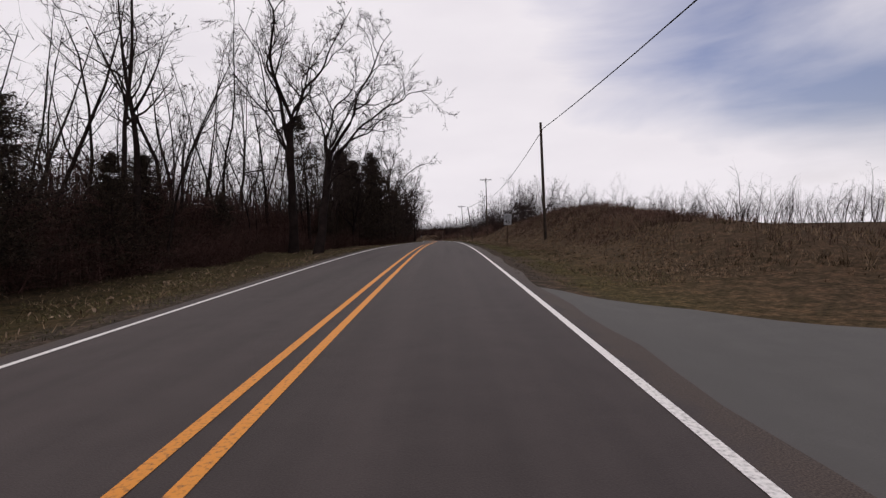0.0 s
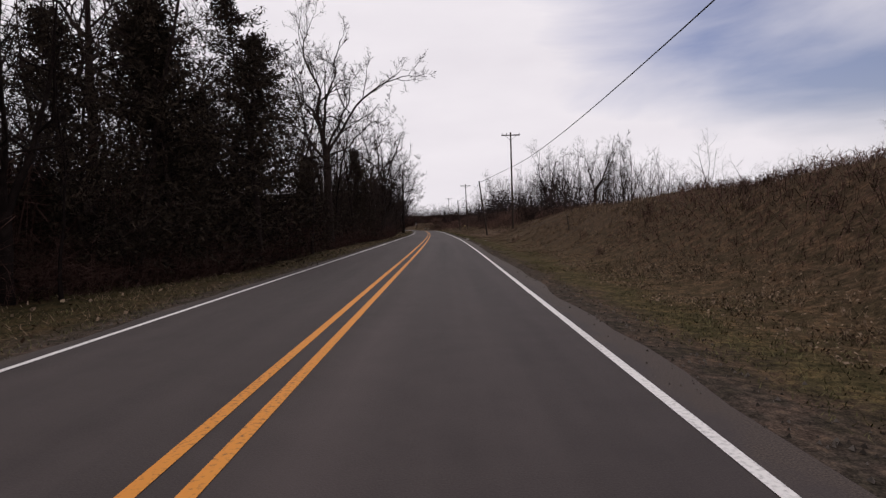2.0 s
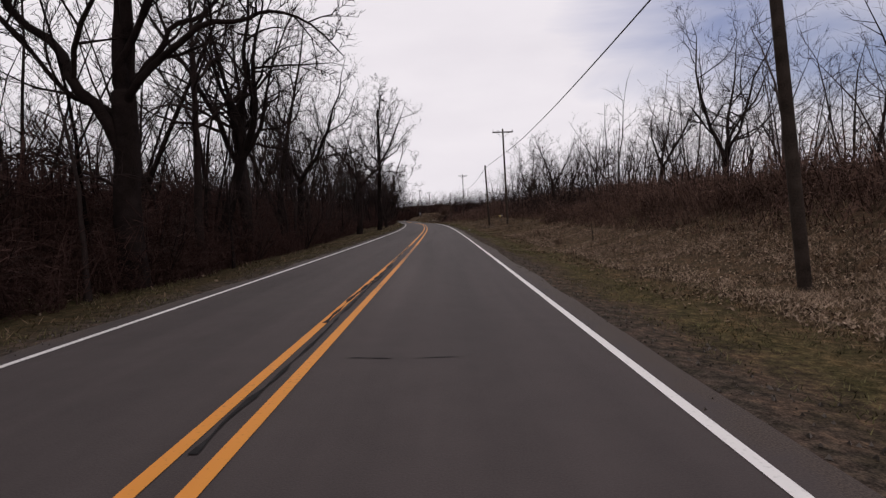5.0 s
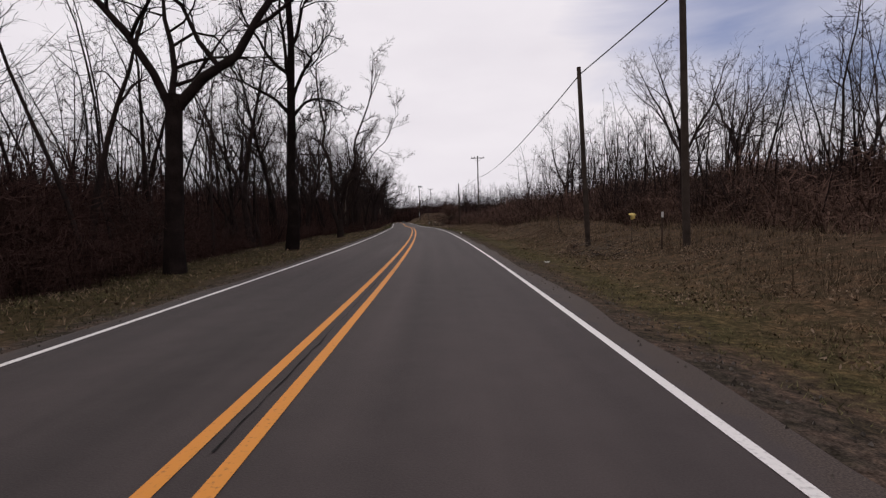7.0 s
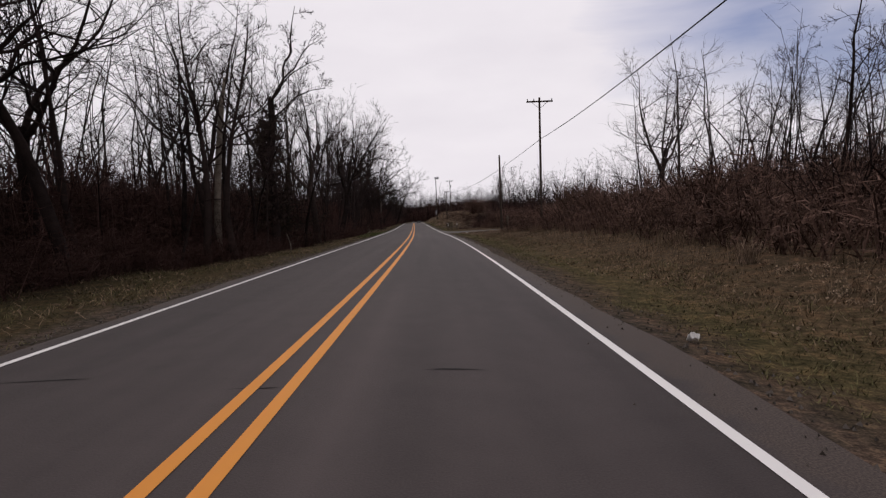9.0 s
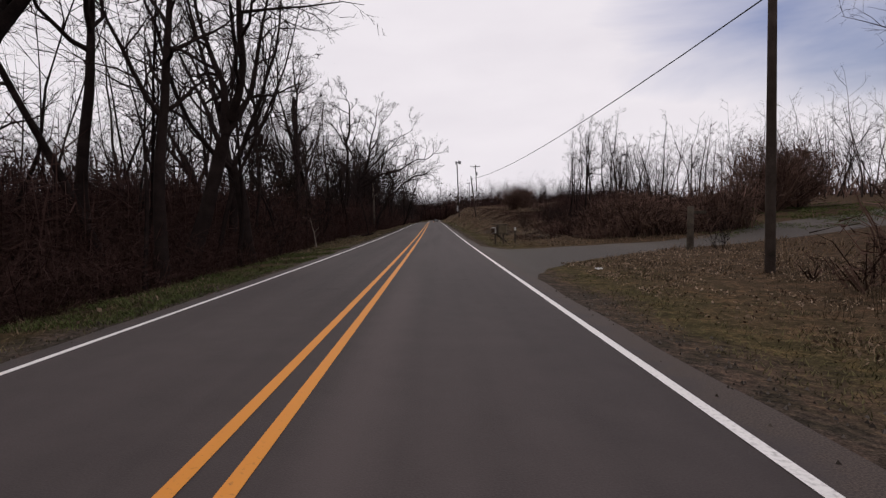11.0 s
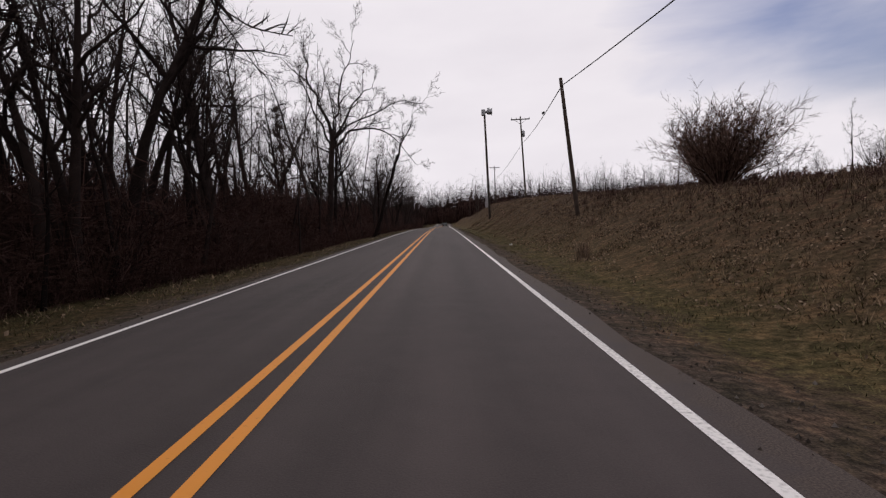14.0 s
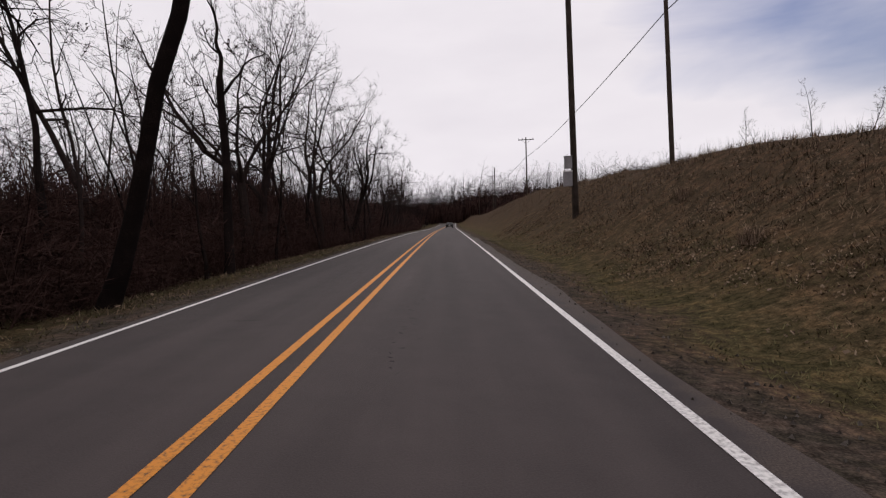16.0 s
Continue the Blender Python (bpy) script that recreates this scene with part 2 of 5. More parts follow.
def slim_tree(seed, height, trunk_r, fork, limbs, reach, subs, fine, lean=0.0, leafy=0.0):
    """A woodland tree with one leader."""
    rng = random.Random(seed)
    wood, twigs = Tubes(), Ribbons()
    pts = bent(rng, Vector((0, 0, -0.3)), Vector((lean, rng.gauss(0, 0.06), 1)), height * 0.95 + 0.3, 10, 0.075, 0.03)
    wood.add(pts, [trunk_r * (1.35 if i == 0 else (1 - 0.94 * (i / 10) ** 0.9)) for i in range(11)], 7)
    for k in range(limbs):
        f = fork + (0.98 - fork) * (k + rng.random() * 0.8) / limbs
        p, d = along(pts, f)
        w = k * 2.4 + rng.uniform(-0.6, 0.6)
        size = height * reach * (1.08 - 0.72 * (f - fork) / (1 - fork)) * rng.uniform(0.65, 1.2)
        r = max(0.015, trunk_r * (1.02 - f) * rng.uniform(0.45, 0.75))
        limb_with_twigs(rng, wood, twigs, p, Vector((math.cos(w), math.sin(w), rng.uniform(0.5, 1.5))), size, r, subs, fine, leafy=leafy)
    return wood.mesh("trunk"), twigs.mesh("crown")


def broad_tree(seed, height, trunk_r, fork, leaders, limbs, subs, fine, lean=0.0, spread=0.55, rise=0.06):
    """A large tree whose trunk divides into several rising stems that carry long limbs."""
    rng = random.Random(seed)
    wood, twigs = Tubes(), Ribbons()
    base = bent(rng, Vector((0, 0, -0.3)), Vector((lean, 0, 1)), height * fork + 0.3, 5, 0.05, 0.03)
    wood.add(base, [trunk_r * v for v in (1.45, 1.08, 0.98, 0.93, 0.9, 0.88)], 9)
    turn = rng.uniform(0, 6.28)
    for k in range(leaders):
        w = turn + 6.283 * k / leaders + rng.uniform(-0.4, 0.4)
        start, d = along(base, 0.86 + 0.13 * rng.random())
        tilt = spread * rng.uniform(0.5, 1.4)
        size = height * (1 - fork) * rng.uniform(0.85, 1.1)
        stem = bent(rng, start, Vector((math.cos(w) * tilt + lean, math.sin(w) * tilt, 1)), size, 8, 0.15, rise)
        r = trunk_r * rng.uniform(0.5, 0.72)
        wood.add(stem, [max(0.012, r * (1 - 0.93 * (i / 8) ** 0.85)) for i in range(9)], 6)
        for j in range(limbs):
            f = 0.12 + 0.86 * (j + rng.random() * 0.8) / limbs
            p, d = along(stem, f)
            w2 = w + rng.uniform(-2.2, 2.2)
            limb = size * 0.62 * (1.1 - 0.72 * f) * rng.uniform(0.6, 1.2)
            limb_with_twigs(rng, wood, twigs, p, Vector((math.cos(w2), math.sin(w2), rng.uniform(0.15, 1.0))), limb, max(0.02, r * (1 - 0.85 * f) * 0.55), subs, fine)
    return wood.mesh("trunk"), twigs.mesh("crown")


def spanned(rng, a, b, segs, wild, bow=0.0):
    """A wandering line from a to b that bows upwards in the middle."""
    size = (b - a).length
    offs = [Vector((0, 0, 0))]
    for _ in range(segs):
        offs.append(offs[-1] + any_way(rng) * wild * size / segs)
    return [a.lerp(b, k / segs) + offs[k] - offs[segs] * (k / segs) + Vector((0, 0, bow * 4 * (k / segs) * (1 - k / segs))) for k in range(segs + 1)]


def eased(pts):
    """The same line with its corners cut, twice as finely stepped."""
    out = [pts[0]]
    for a, b in zip(pts, pts[1:]):
        out += [a.lerp(b, 0.25), a.lerp(b, 0.75)]
    return out + [pts[-1]]


def ramify(rng, wood, twigs, pts, r, size, level, count):
    """Side branches along a limb, their own side branches, and tufts of fine twigs at the ends."""
    for j in range(count):
        g = min(0.2 + 0.8 * (j + rng.random()) / count, 0.995)
        p, d = along(pts, g)
        side = d.cross(any_way(rng)).normalized()
        way = (d * 0.75 + side * rng.uniform(0.55, 1.05) + Vector((0, 0, 0.2))).normalized()
        far = size * (1.12 - 0.5 * g) * rng.uniform(0.55, 1.25)
        r2 = max(0.011, r * (1 - 0.75 * g) * 0.55)
        if level:
            sub = bent(rng, p, way, far, 5 if level == 2 else 3, 0.24, 0.05)
            n = len(sub) - 1
            wood.add(sub, [max(0.007, r2 * (1 - 0.8 * i / n)) for i in range(n + 1)], 4 if r2 > 0.03 else 3)
            ramify(rng, wood, twigs, sub, r2, far * 0.5, level - 1, 7 if level == 2 else 8)
        else:
            mid = p + way * far * 0.5
            end = mid + (way + any_way(rng) * 0.3).normalized() * far * 0.5
            twigs.blade(p, mid, end, way.cross(any_way(rng)).normalized() * 0.011)
            for _ in range(2):
                q = p.lerp(mid, rng.uniform(0.3, 1.0)).lerp(end, rng.uniform(0, 0.5))
                e = (way + any_way(rng) * 0.55).normalized()
                twigs.spike(q, q + e * far * rng.uniform(0.3, 0.6), e.cross(any_way(rng)).normalized() * 0.008)


def grown_tree(seed, trunk_r, lean, away, fork, limbs, dense=8, ivy=None):
    """A single tree: a trunk that leans by lean across and away along the road up to the height fork, and limbs given by the height at which they
    leave it, how far they reach across and along the road, the height of their tip, their thickness and bow."""
    rng = random.Random(seed)
    wood, twigs = Tubes(), Ribbons()
    base = spanned(rng, Vector((0, 0, -0.5)), Vector((lean, away, fork)), 7, 0.06)
    thin = 0.45 if fork > 9 else 0.8
    wood.add(base, [trunk_r * (1.5 if i == 0 else 1.12 if i == 1 else 1 - (1 - thin) * (i - 1) / 6) for i in range(8)], 10)
    top = base[-1] - base[-2]
    wood.add([base[-1], base[-1] + top * 0.12, base[-1] + top * 0.2], [trunk_r * thin, trunk_r * thin * 0.75, 0.02], 10)
    for h, across, ahead, tip, r, bow in limbs:
        start, d = along(base, min(max((h + 0.5) / (fork + 0.5), 0.05), 0.995))
        limb = eased(spanned(rng, start - d * 0.25, Vector((across, ahead, tip)), 9, 0.27, bow))
        n = len(limb) - 1
        wood.add(limb, [max(0.012, r * (1.25 if i == 0 else 1.0) * (1 - 0.9 * (i / n) ** 0.85)) for i in range(n + 1)], 7)
        size = (limb[-1] - limb[0]).length
        ramify(rng, wood, twigs, limb, r, min(size * 0.42, 3.6), 2, dense)
    if ivy:
        low, high, wide = ivy
        for _ in range(1500):
            h = rng.uniform(low, high)
            p, d = along(base, min((h + 0.5) / (fork + 0.5), 0.995))
            w = rng.uniform(0, 6.283)
            off = wide * rng.random() ** 0.7 * (0.45 + 0.55 * math.sin(math.pi * (h - low) / (high - low)))
            twigs.flake(p + Vector((math.cos(w) * off, math.sin(w) * off, 0)), any_way(rng).normalized() * rng.uniform(0.06, 0.16), any_way(rng).normalized() * rng.uniform(0.05, 0.12))
    return wood.mesh("trunk"), twigs.mesh("crown")


def shrub(seed, height, stems, subs, fine, spread=0.7):
    """A bare shrub: many stems from one root, with dense twigs."""
    rng = random.Random(seed)
    wood, twigs = Tubes(), Ribbons()
    for k in range(stems):
        w = rng.uniform(0, 6.283)
        t = spread * rng.uniform(0.1, 1.0)
        limb_with_twigs(rng, wood, twigs, Vector((math.cos(w) * 0.25, math.sin(w) * 0.25, -0.1)), Vector((math.cos(w) * t, math.sin(w) * t, 1)), height * rng.uniform(0.65, 1.0), height * 0.009, subs, fine, 0.13, 0.05)
    return wood.mesh("trunk"), twigs.mesh("crown")


def cedar(seed, height, radius, bare=0.05, sprays=300, taper=0.7):
    """An evergreen: a straight trunk and ragged sprays of small leaf clumps."""
    rng = random.Random(seed)
    wood, leaf = Tubes(), Ribbons()
    pts = bent(rng, Vector((0, 0, -0.3)), Vector((0, 0, 1)), height + 0.2, 8, 0.03, 0.02)
    wood.add(pts, [height * 0.016 * (1 - 0.95 * i / 8) for i in range(9)], 6)
    for k in range(sprays):
        f = bare + (0.99 - bare) * rng.random() ** 1.15
        p, d = along(pts, f)
        w = rng.uniform(0, 6.283)
        size = (radius * 1.2 * (1 - (f - bare) / (1 - bare)) ** taper + 0.25) * rng.uniform(0.4, 1.4)
        br = bent(rng, p, Vector((math.cos(w), math.sin(w), rng.uniform(-0.15, 0.35))), size, 4, 0.15, 0.04)
        wood.add(br, [0.02 * (1 - 0.8 * i / 4) for i in range(5)], 3)
        for _ in range(44):
            q, e = along(br, rng.uniform(0.15, 1.0) * 0.99)
            q = q + any_way(rng) * 0.11 + Vector((0, 0, -0.06))
            leaf.flake(q, any_way(rng).normalized() * rng.uniform(0.06, 0.14), any_way(rng).normalized() * rng.uniform(0.02, 0.05))
    return wood.mesh("trunk"), leaf.mesh("crown")


def tree_thing(name, meshes, x, y, z, rz, size, label, category, group, bark, twig):
    ob = empty(name, x, y, z, rz)
    ob.scale = (size,) * 3
    part("trunk", meshes[0], bark, ob)
    part("crown", meshes[1], twig, ob)
    return tagged(ob, label, category, group)


# ---------- the lie of the land beside the road ----------
EDGE = ((-60, -9), (13, -9.8), (22, -8.3), (44, -8.2), (52, -7.2), (62, -6.1), (82, -6.0), (90, -6.4), (104, -5.6), (118, -5.6), (135, -6.2), (150, -7.2), (165, -8.4), (182, -9.4), (197, -8.7), (204, -8.8), (210, -6.5), (228, -6.6), (248, -5.5), (260, -6.6), (275, -7.4), (290, -5.8), (300, -6.6), (312, -6.0), (346, -5.7), (420, -6.0), (700, -6.0))


def wood_edge(y):
    """How far to the right of the centre line (so below nought) the wood's brush begins."""
    return float(np.interp(y, [p[0] for p in EDGE], [p[1] for p in EDGE]))


BANK = ((-60, 0.5), (-10, 0.2), (9, 0.25), (18, 1.1), (27, 1.7), (33, 2.1), (40, 2.9), (50, 3.1), (60, 3.0), (75, 2.8), (90, 2.6), (100, 2.0), (112, 1.7), (132, 1.8), (155, 1.0), (190, 1.0), (225, 0.6), (243, 0.15), (258, 0.15), (268, 0.7), (285, 1.3), (300, 1.9), (325, 2.7), (345, 3.2), (365, 3.8), (400, 4.3), (480, 3.5), (700, 3.0), (3000, 3.0))
BACK = ((-60, -0.06), (0, -0.06), (35, -0.10), (60, -0.10), (90, -0.05), (105, 0.0), (125, 0.02), (150, 0.04), (180, 0.08), (205, 0.1), (228, 0.1), (243, 0.06), (262, 0.06), (285, 0.05), (320, 0.03), (400, 0.04), (3000, 0.04))
TOE = ((-60, 5.2), (12, 5.5), (24, 6.9), (60, 6.8), (98, 6.4), (110, 7.4), (138, 7.2), (165, 5.6), (200, 5.2), (285, 5.1), (320, 4.8), (372, 4.9), (420, 5.2), (3000, 5.2))


def smooth(a, b, v):
    w = np.clip((v - a) / (b - a), 0, 1)
    return w * w * (3 - 2 * w)


def rough(x, y, size):
    return np.array([noise.noise(Vector((float(p) / size, float(q) / size, 3.7))) for p, q in zip(np.ravel(x), np.ravel(y))]).reshape(np.shape(x))


def land(u, y):
    """The ground's height against the crown of the road, u metres to the right of its centre line."""
    u, y = np.asarray(u, float), np.asarray(y, float)
    bank = np.interp(y, [p[0] for p in BANK], [p[1] for p in BANK])
    back = np.interp(y, [p[0] for p in BACK], [p[1] for p in BACK])
    toe = np.interp(y, [p[0] for p in TOE], [p[1] for p in TOE])
    edge = -0.016 * np.minimum(np.abs(u), 3.9)
    right = edge - 0.08 * smooth(3.9, 4.8, u) + bank * smooth(toe, toe + 6.8, u) + back * np.clip(u - 11, 0, 30) * smooth(8, 22, u)
    left = edge - 0.05 * smooth(3.8, 4.6, -u) - 0.12 * smooth(4.6, 7, -u) + 0.02 * np.clip(-u - 8, 0, 200)
    return np.where(u > 0, right, left)


def bumps(u, y):
    """How far the ground's unevenness counts at a place: not on the road, nor where drives cross the verge."""
    u, y = np.asarray(u, float), np.asarray(y, float)
    calm = np.maximum(smooth(20, 13, y) * smooth(-30, -20, y), smooth(240, 245, y) * smooth(272, 262, y))
    return 0.16 * np.clip((np.abs(u) - 4.6) / 4, 0, 1) * np.where(u > 0, 1 - calm, 1)


_bank_row = np.interp(_ys, [p[0] for p in BANK], [p[1] for p in BANK]).tolist()
_back_row = np.interp(_ys, [p[0] for p in BACK], [p[1] for p in BACK]).tolist()
_toe_row = np.interp(_ys, [p[0] for p in TOE], [p[1] for p in TOE]).tolist()
_x_row, _z_row = _xs.tolist(), _zs.tolist()


def step01(a, b, v):
    w = min(max((v - a) / (b - a), 0.0), 1.0)
    return w * w * (3 - 2 * w)


def ground_at(u, y):
    """The place on the ground u metres to the right of the centre line."""
    x = read_off(_x_row, y) + u
    h = -0.016 * min(abs(u), 3.9)
    rough_share = 0.16 * min(max((abs(u) - 4.6) / 4, 0), 1)
    if u > 0:
        h += -0.08 * step01(3.9, 4.8, u) + read_off(_bank_row, y) * step01(read_off(_toe_row, y), read_off(_toe_row, y) + 6.8, u)
        h += read_off(_back_row, y) * min(max(u - 11, 0), 30) * step01(8, 22, u)
        rough_share *= 1 - max(step01(20, 13, y) * step01(-30, -20, y), step01(240, 245, y) * step01(272, 262, y))
    else:
        h += -0.05 * step01(3.8, 4.6, -u) - 0.12 * step01(4.6, 7, -u) + 0.02 * min(max(-u - 8, 0), 200)
    if rough_share:
        h += rough_share * (noise.noise(Vector((x / 3.1, y / 3.1, 3.7))) + 0.5 * noise.noise(Vector((x / 1.1, y / 1.1, 3.7))) + 1.7 * noise.noise(Vector((x / 8, y / 8, 3.7))))
    return x, y, read_off(_z_row, y) + h


def sheet(name, uu, yy, mat, lift, label):
    """A sheet that follows the land over a grid of places."""
    xx = centre_x(yy) + uu
    amount = bumps(uu, yy)
    zz = road_z(yy) + land(uu, yy) + lift
    if lift == 0.0:
        zz = zz + amount * (rough(xx, yy, 3.1) + 0.5 * rough(xx, yy, 1.1) + 1.7 * rough(xx, yy, 8))
    m, n = uu.shape
    faces = [(j * n + i, j * n + i + 1, (j + 1) * n + i + 1, (j + 1) * n + i) for j in range(m - 1) for i in range(n - 1)]
    verts = np.stack([xx, yy, zz], -1).reshape(-1, 3)
    me = mesh_of(name, verts.tolist(), faces, True, np.stack([uu, yy, zz * 0], -1).reshape(-1, 3))
    return tagged(part(name, me, mat), label, "", "", "structure")


def strip(name, us, ys, mat, lift=0.0, label="", ragged=0.0):
    uu, yy = np.meshgrid(np.asarray(us, float), np.asarray(ys, float))
    if ragged:
        for col, sign in ((0, -1), (-1, 1)):
            uu[:, col] += sign * ragged * (rough(yy[:, col] * 0 + col * 7, yy[:, col], 2.3) + rough(yy[:, col] * 0 + col * 7, yy[:, col], 9.0))
    return sheet(name, uu, yy, mat, lift, label)


def placed_noise(n, l, coords, scale, detail=5, stretch=None):
    t = n.new("ShaderNodeTexNoise")
    t.inputs["Scale"].default_value, t.inputs["Detail"].default_value = scale, detail
    if stretch:
        mp = n.new("ShaderNodeMapping")
        mp.inputs["Scale"].default_value = stretch
        l.new(coords, mp.inputs["Vector"])
        coords = mp.outputs[0]
    l.new(coords, t.inputs["Vector"])
    return t.outputs["Fac"]


def maths(n, l, kind, a, b):
    m = n.new("ShaderNodeMath")
    m.operation = kind
    for k, v in enumerate((a, b)):
        if isinstance(v, (int, float)):
            m.inputs[k].default_value = v
        else:
            l.new(v, m.inputs[k])
    return m.outputs[0]


def ramp(n, l, fac, stops):
    r = n.new("ShaderNodeValToRGB")
    el = r.color_ramp.elements
    while len(el) < len(stops):
        el.new(0.5)
    for e, (at, c) in zip(el, stops):
        e.position, e.color = at, (*c, 1) if len(c) == 3 else c
    l.new(fac, r.inputs["Fac"])
    return r.outputs["Color"]


def mixed(n, l, fac, a, b, kind="MIX"):
    m = n.new("ShaderNodeMixRGB")
    m.blend_type = kind
    for k, v in ((0, fac), (1, a), (2, b)):
        if isinstance(v, tuple):
            m.inputs[k].default_value = (*v, 1)
        elif isinstance(v, (int, float)):
            m.inputs[k].default_value = v
        else:
            l.new(v, m.inputs[k])
    return m.outputs[0]


def fresh(name, rough_value, sheen=0.25):
    m = bpy.data.materials.new(name)
    m.use_nodes = True
    n, l = m.node_tree.nodes, m.node_tree.links
    b = n["Principled BSDF"]
    b.inputs["Roughness"].default_value = rough_value
    b.inputs["Specular IOR Level"].default_value = sheen
    at = n.new("ShaderNodeAttribute")
    at.attribute_name = "along"
    sep = n.new("ShaderNodeSeparateXYZ")
    l.new(at.outputs["Vector"], sep.inputs[0])
    return m, n, l, b, at.outputs["Vector"], sep.outputs["X"], sep.outputs["Y"]


def relief(n, l, b, height, strength, distance):
    bp = n.new("ShaderNodeBump")
    bp.inputs["Strength"].default_value, bp.inputs["Distance"].default_value = strength, distance
    l.new(height, bp.inputs["Height"])
    l.new(bp.outputs[0], b.inputs["Normal"])


def ground_material():
    m, n, l, b, co, u, y = fresh("verge_and_bank", 0.95, 0.02)
    wide = placed_noise(n, l, co, 0.35, 6)
    fine = placed_noise(n, l, co, 10.0, 7)
    tiny = placed_noise(n, l, co, 48.0, 4)
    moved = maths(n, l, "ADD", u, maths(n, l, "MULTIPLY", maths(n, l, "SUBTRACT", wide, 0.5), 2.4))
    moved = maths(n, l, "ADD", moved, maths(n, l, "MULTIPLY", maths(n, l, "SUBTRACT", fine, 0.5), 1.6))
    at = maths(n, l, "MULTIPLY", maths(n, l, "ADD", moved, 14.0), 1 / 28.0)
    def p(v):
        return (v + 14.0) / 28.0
    # the left end sinks to near black: shade under the wood put into the colour
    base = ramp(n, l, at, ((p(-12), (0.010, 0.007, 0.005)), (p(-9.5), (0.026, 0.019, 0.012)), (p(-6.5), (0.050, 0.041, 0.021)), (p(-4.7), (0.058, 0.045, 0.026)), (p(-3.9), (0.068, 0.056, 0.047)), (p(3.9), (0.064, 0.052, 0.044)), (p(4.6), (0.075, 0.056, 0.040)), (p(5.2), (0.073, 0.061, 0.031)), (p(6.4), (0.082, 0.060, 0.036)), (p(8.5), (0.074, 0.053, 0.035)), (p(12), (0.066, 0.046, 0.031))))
    grain = ramp(n, l, maths(n, l, "ADD", maths(n, l, "MULTIPLY", fine, 0.5), maths(n, l, "MULTIPLY", tiny, 0.5)), ((0.39, (0.38, 0.36, 0.34)), (0.5, (0.80, 0.78, 0.76)), (0.61, (1.5, 1.42, 1.34))))
    patch = ramp(n, l, placed_noise(n, l, co, 2.6, 5), ((0.40, (0.68, 0.71, 0.66)), (0.5, (0.97, 0.96, 0.94)), (0.62, (1.3, 1.18, 1.12))))
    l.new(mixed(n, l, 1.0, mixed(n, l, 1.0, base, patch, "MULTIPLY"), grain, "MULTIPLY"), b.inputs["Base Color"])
    relief(n, l, b, maths(n, l, "ADD", maths(n, l, "MULTIPLY", tiny, 0.5), fine), 0.45, 0.03)
    return m


def asphalt_material(name, dark, light, tracks=1.0, dirt=0.0):
    m, n, l, b, co, u, y = fresh(name, 0.82)
    wide = placed_noise(n, l, co, 0.22, 5, (1.0, 0.25, 1.0))
    streak = placed_noise(n, l, co, 1.6, 4, (1.0, 0.03, 1.0))
    tiny = placed_noise(n, l, co, 70.0, 3)
    blot = placed_noise(n, l, co, 2.2, 6)
    v = maths(n, l, "ADD", maths(n, l, "MULTIPLY", wide, 0.30), maths(n, l, "MULTIPLY", streak, 0.34 * tracks))
    v = maths(n, l, "ADD", v, maths(n, l, "MULTIPLY", tiny, 0.26))
    v = maths(n, l, "ADD", v, maths(n, l, "MULTIPLY", blot, 0.16))
    if dirt:
        band = maths(n, l, "MAXIMUM", maths(n, l, "SUBTRACT", 1.0, maths(n, l, "MULTIPLY", maths(n, l, "ABSOLUTE", maths(n, l, "SUBTRACT", u, 0.68), 0.0), 2.6)), 0.0)
        pale = ramp(n, l, placed_noise(n, l, co, 0.5, 3, (0.1, 0.08, 1.0)), ((0.46, (0, 0, 0)), (0.62, (1, 1, 1))))
        v = maths(n, l, "ADD", v, maths(n, l, "MULTIPLY", maths(n, l, "MULTIPLY", band, pale), 0.16))
    base = ramp(n, l, v, ((0.38, dark), (0.53, tuple((p + q) / 2 for p, q in zip(dark, light))), (0.70, light)))
    if dirt:
        out = maths(n, l, "ADD", maths(n, l, "ABSOLUTE", u, 0.0), maths(n, l, "MULTIPLY", maths(n, l, "SUBTRACT", blot, 0.5), 0.9))
        share = ramp(n, l, maths(n, l, "SUBTRACT", out, 3.0), ((0.40, (0, 0, 0)), (0.62, (1, 1, 1))))
        soil = ramp(n, l, tiny, ((0.35, (0.036, 0.0265, 0.022)), (0.65, (0.084, 0.063, 0.053))))
        base = mixed(n, l, maths(n, l, "MULTIPLY", share, dirt), base, soil)
    l.new(base, b.inputs["Base Color"])
    relief(n, l, b, tiny, 0.35, 0.01)
    return m


def paint_material(name, worn, thin, full, worn_at=None, wear=(0.42, 0.49, 0.58)):
    m, n, l, b, co, u, y = fresh(name, 0.65)
    tiny = placed_noise(n, l, co, 26.0, 5)
    wide = placed_noise(n, l, co, 0.09, 3)
    v = maths(n, l, "ADD", maths(n, l, "MULTIPLY", tiny, 0.62), maths(n, l, "MULTIPLY", wide, 0.55))
    if worn_at:
        away = maths(n, l, "MULTIPLY", maths(n, l, "ABSOLUTE", maths(n, l, "SUBTRACT", y, worn_at), 0.0), 1 / 14.0)
        v = maths(n, l, "SUBTRACT", v, maths(n, l, "MULTIPLY", maths(n, l, "MAXIMUM", maths(n, l, "SUBTRACT", 1.0, away), 0.0), 0.16))
    l.new(ramp(n, l, v, ((wear[0], worn), (wear[1], thin), (wear[2], full))), b.inputs["Base Color"])
    relief(n, l, b, tiny, 0.2, 0.005)
    return m


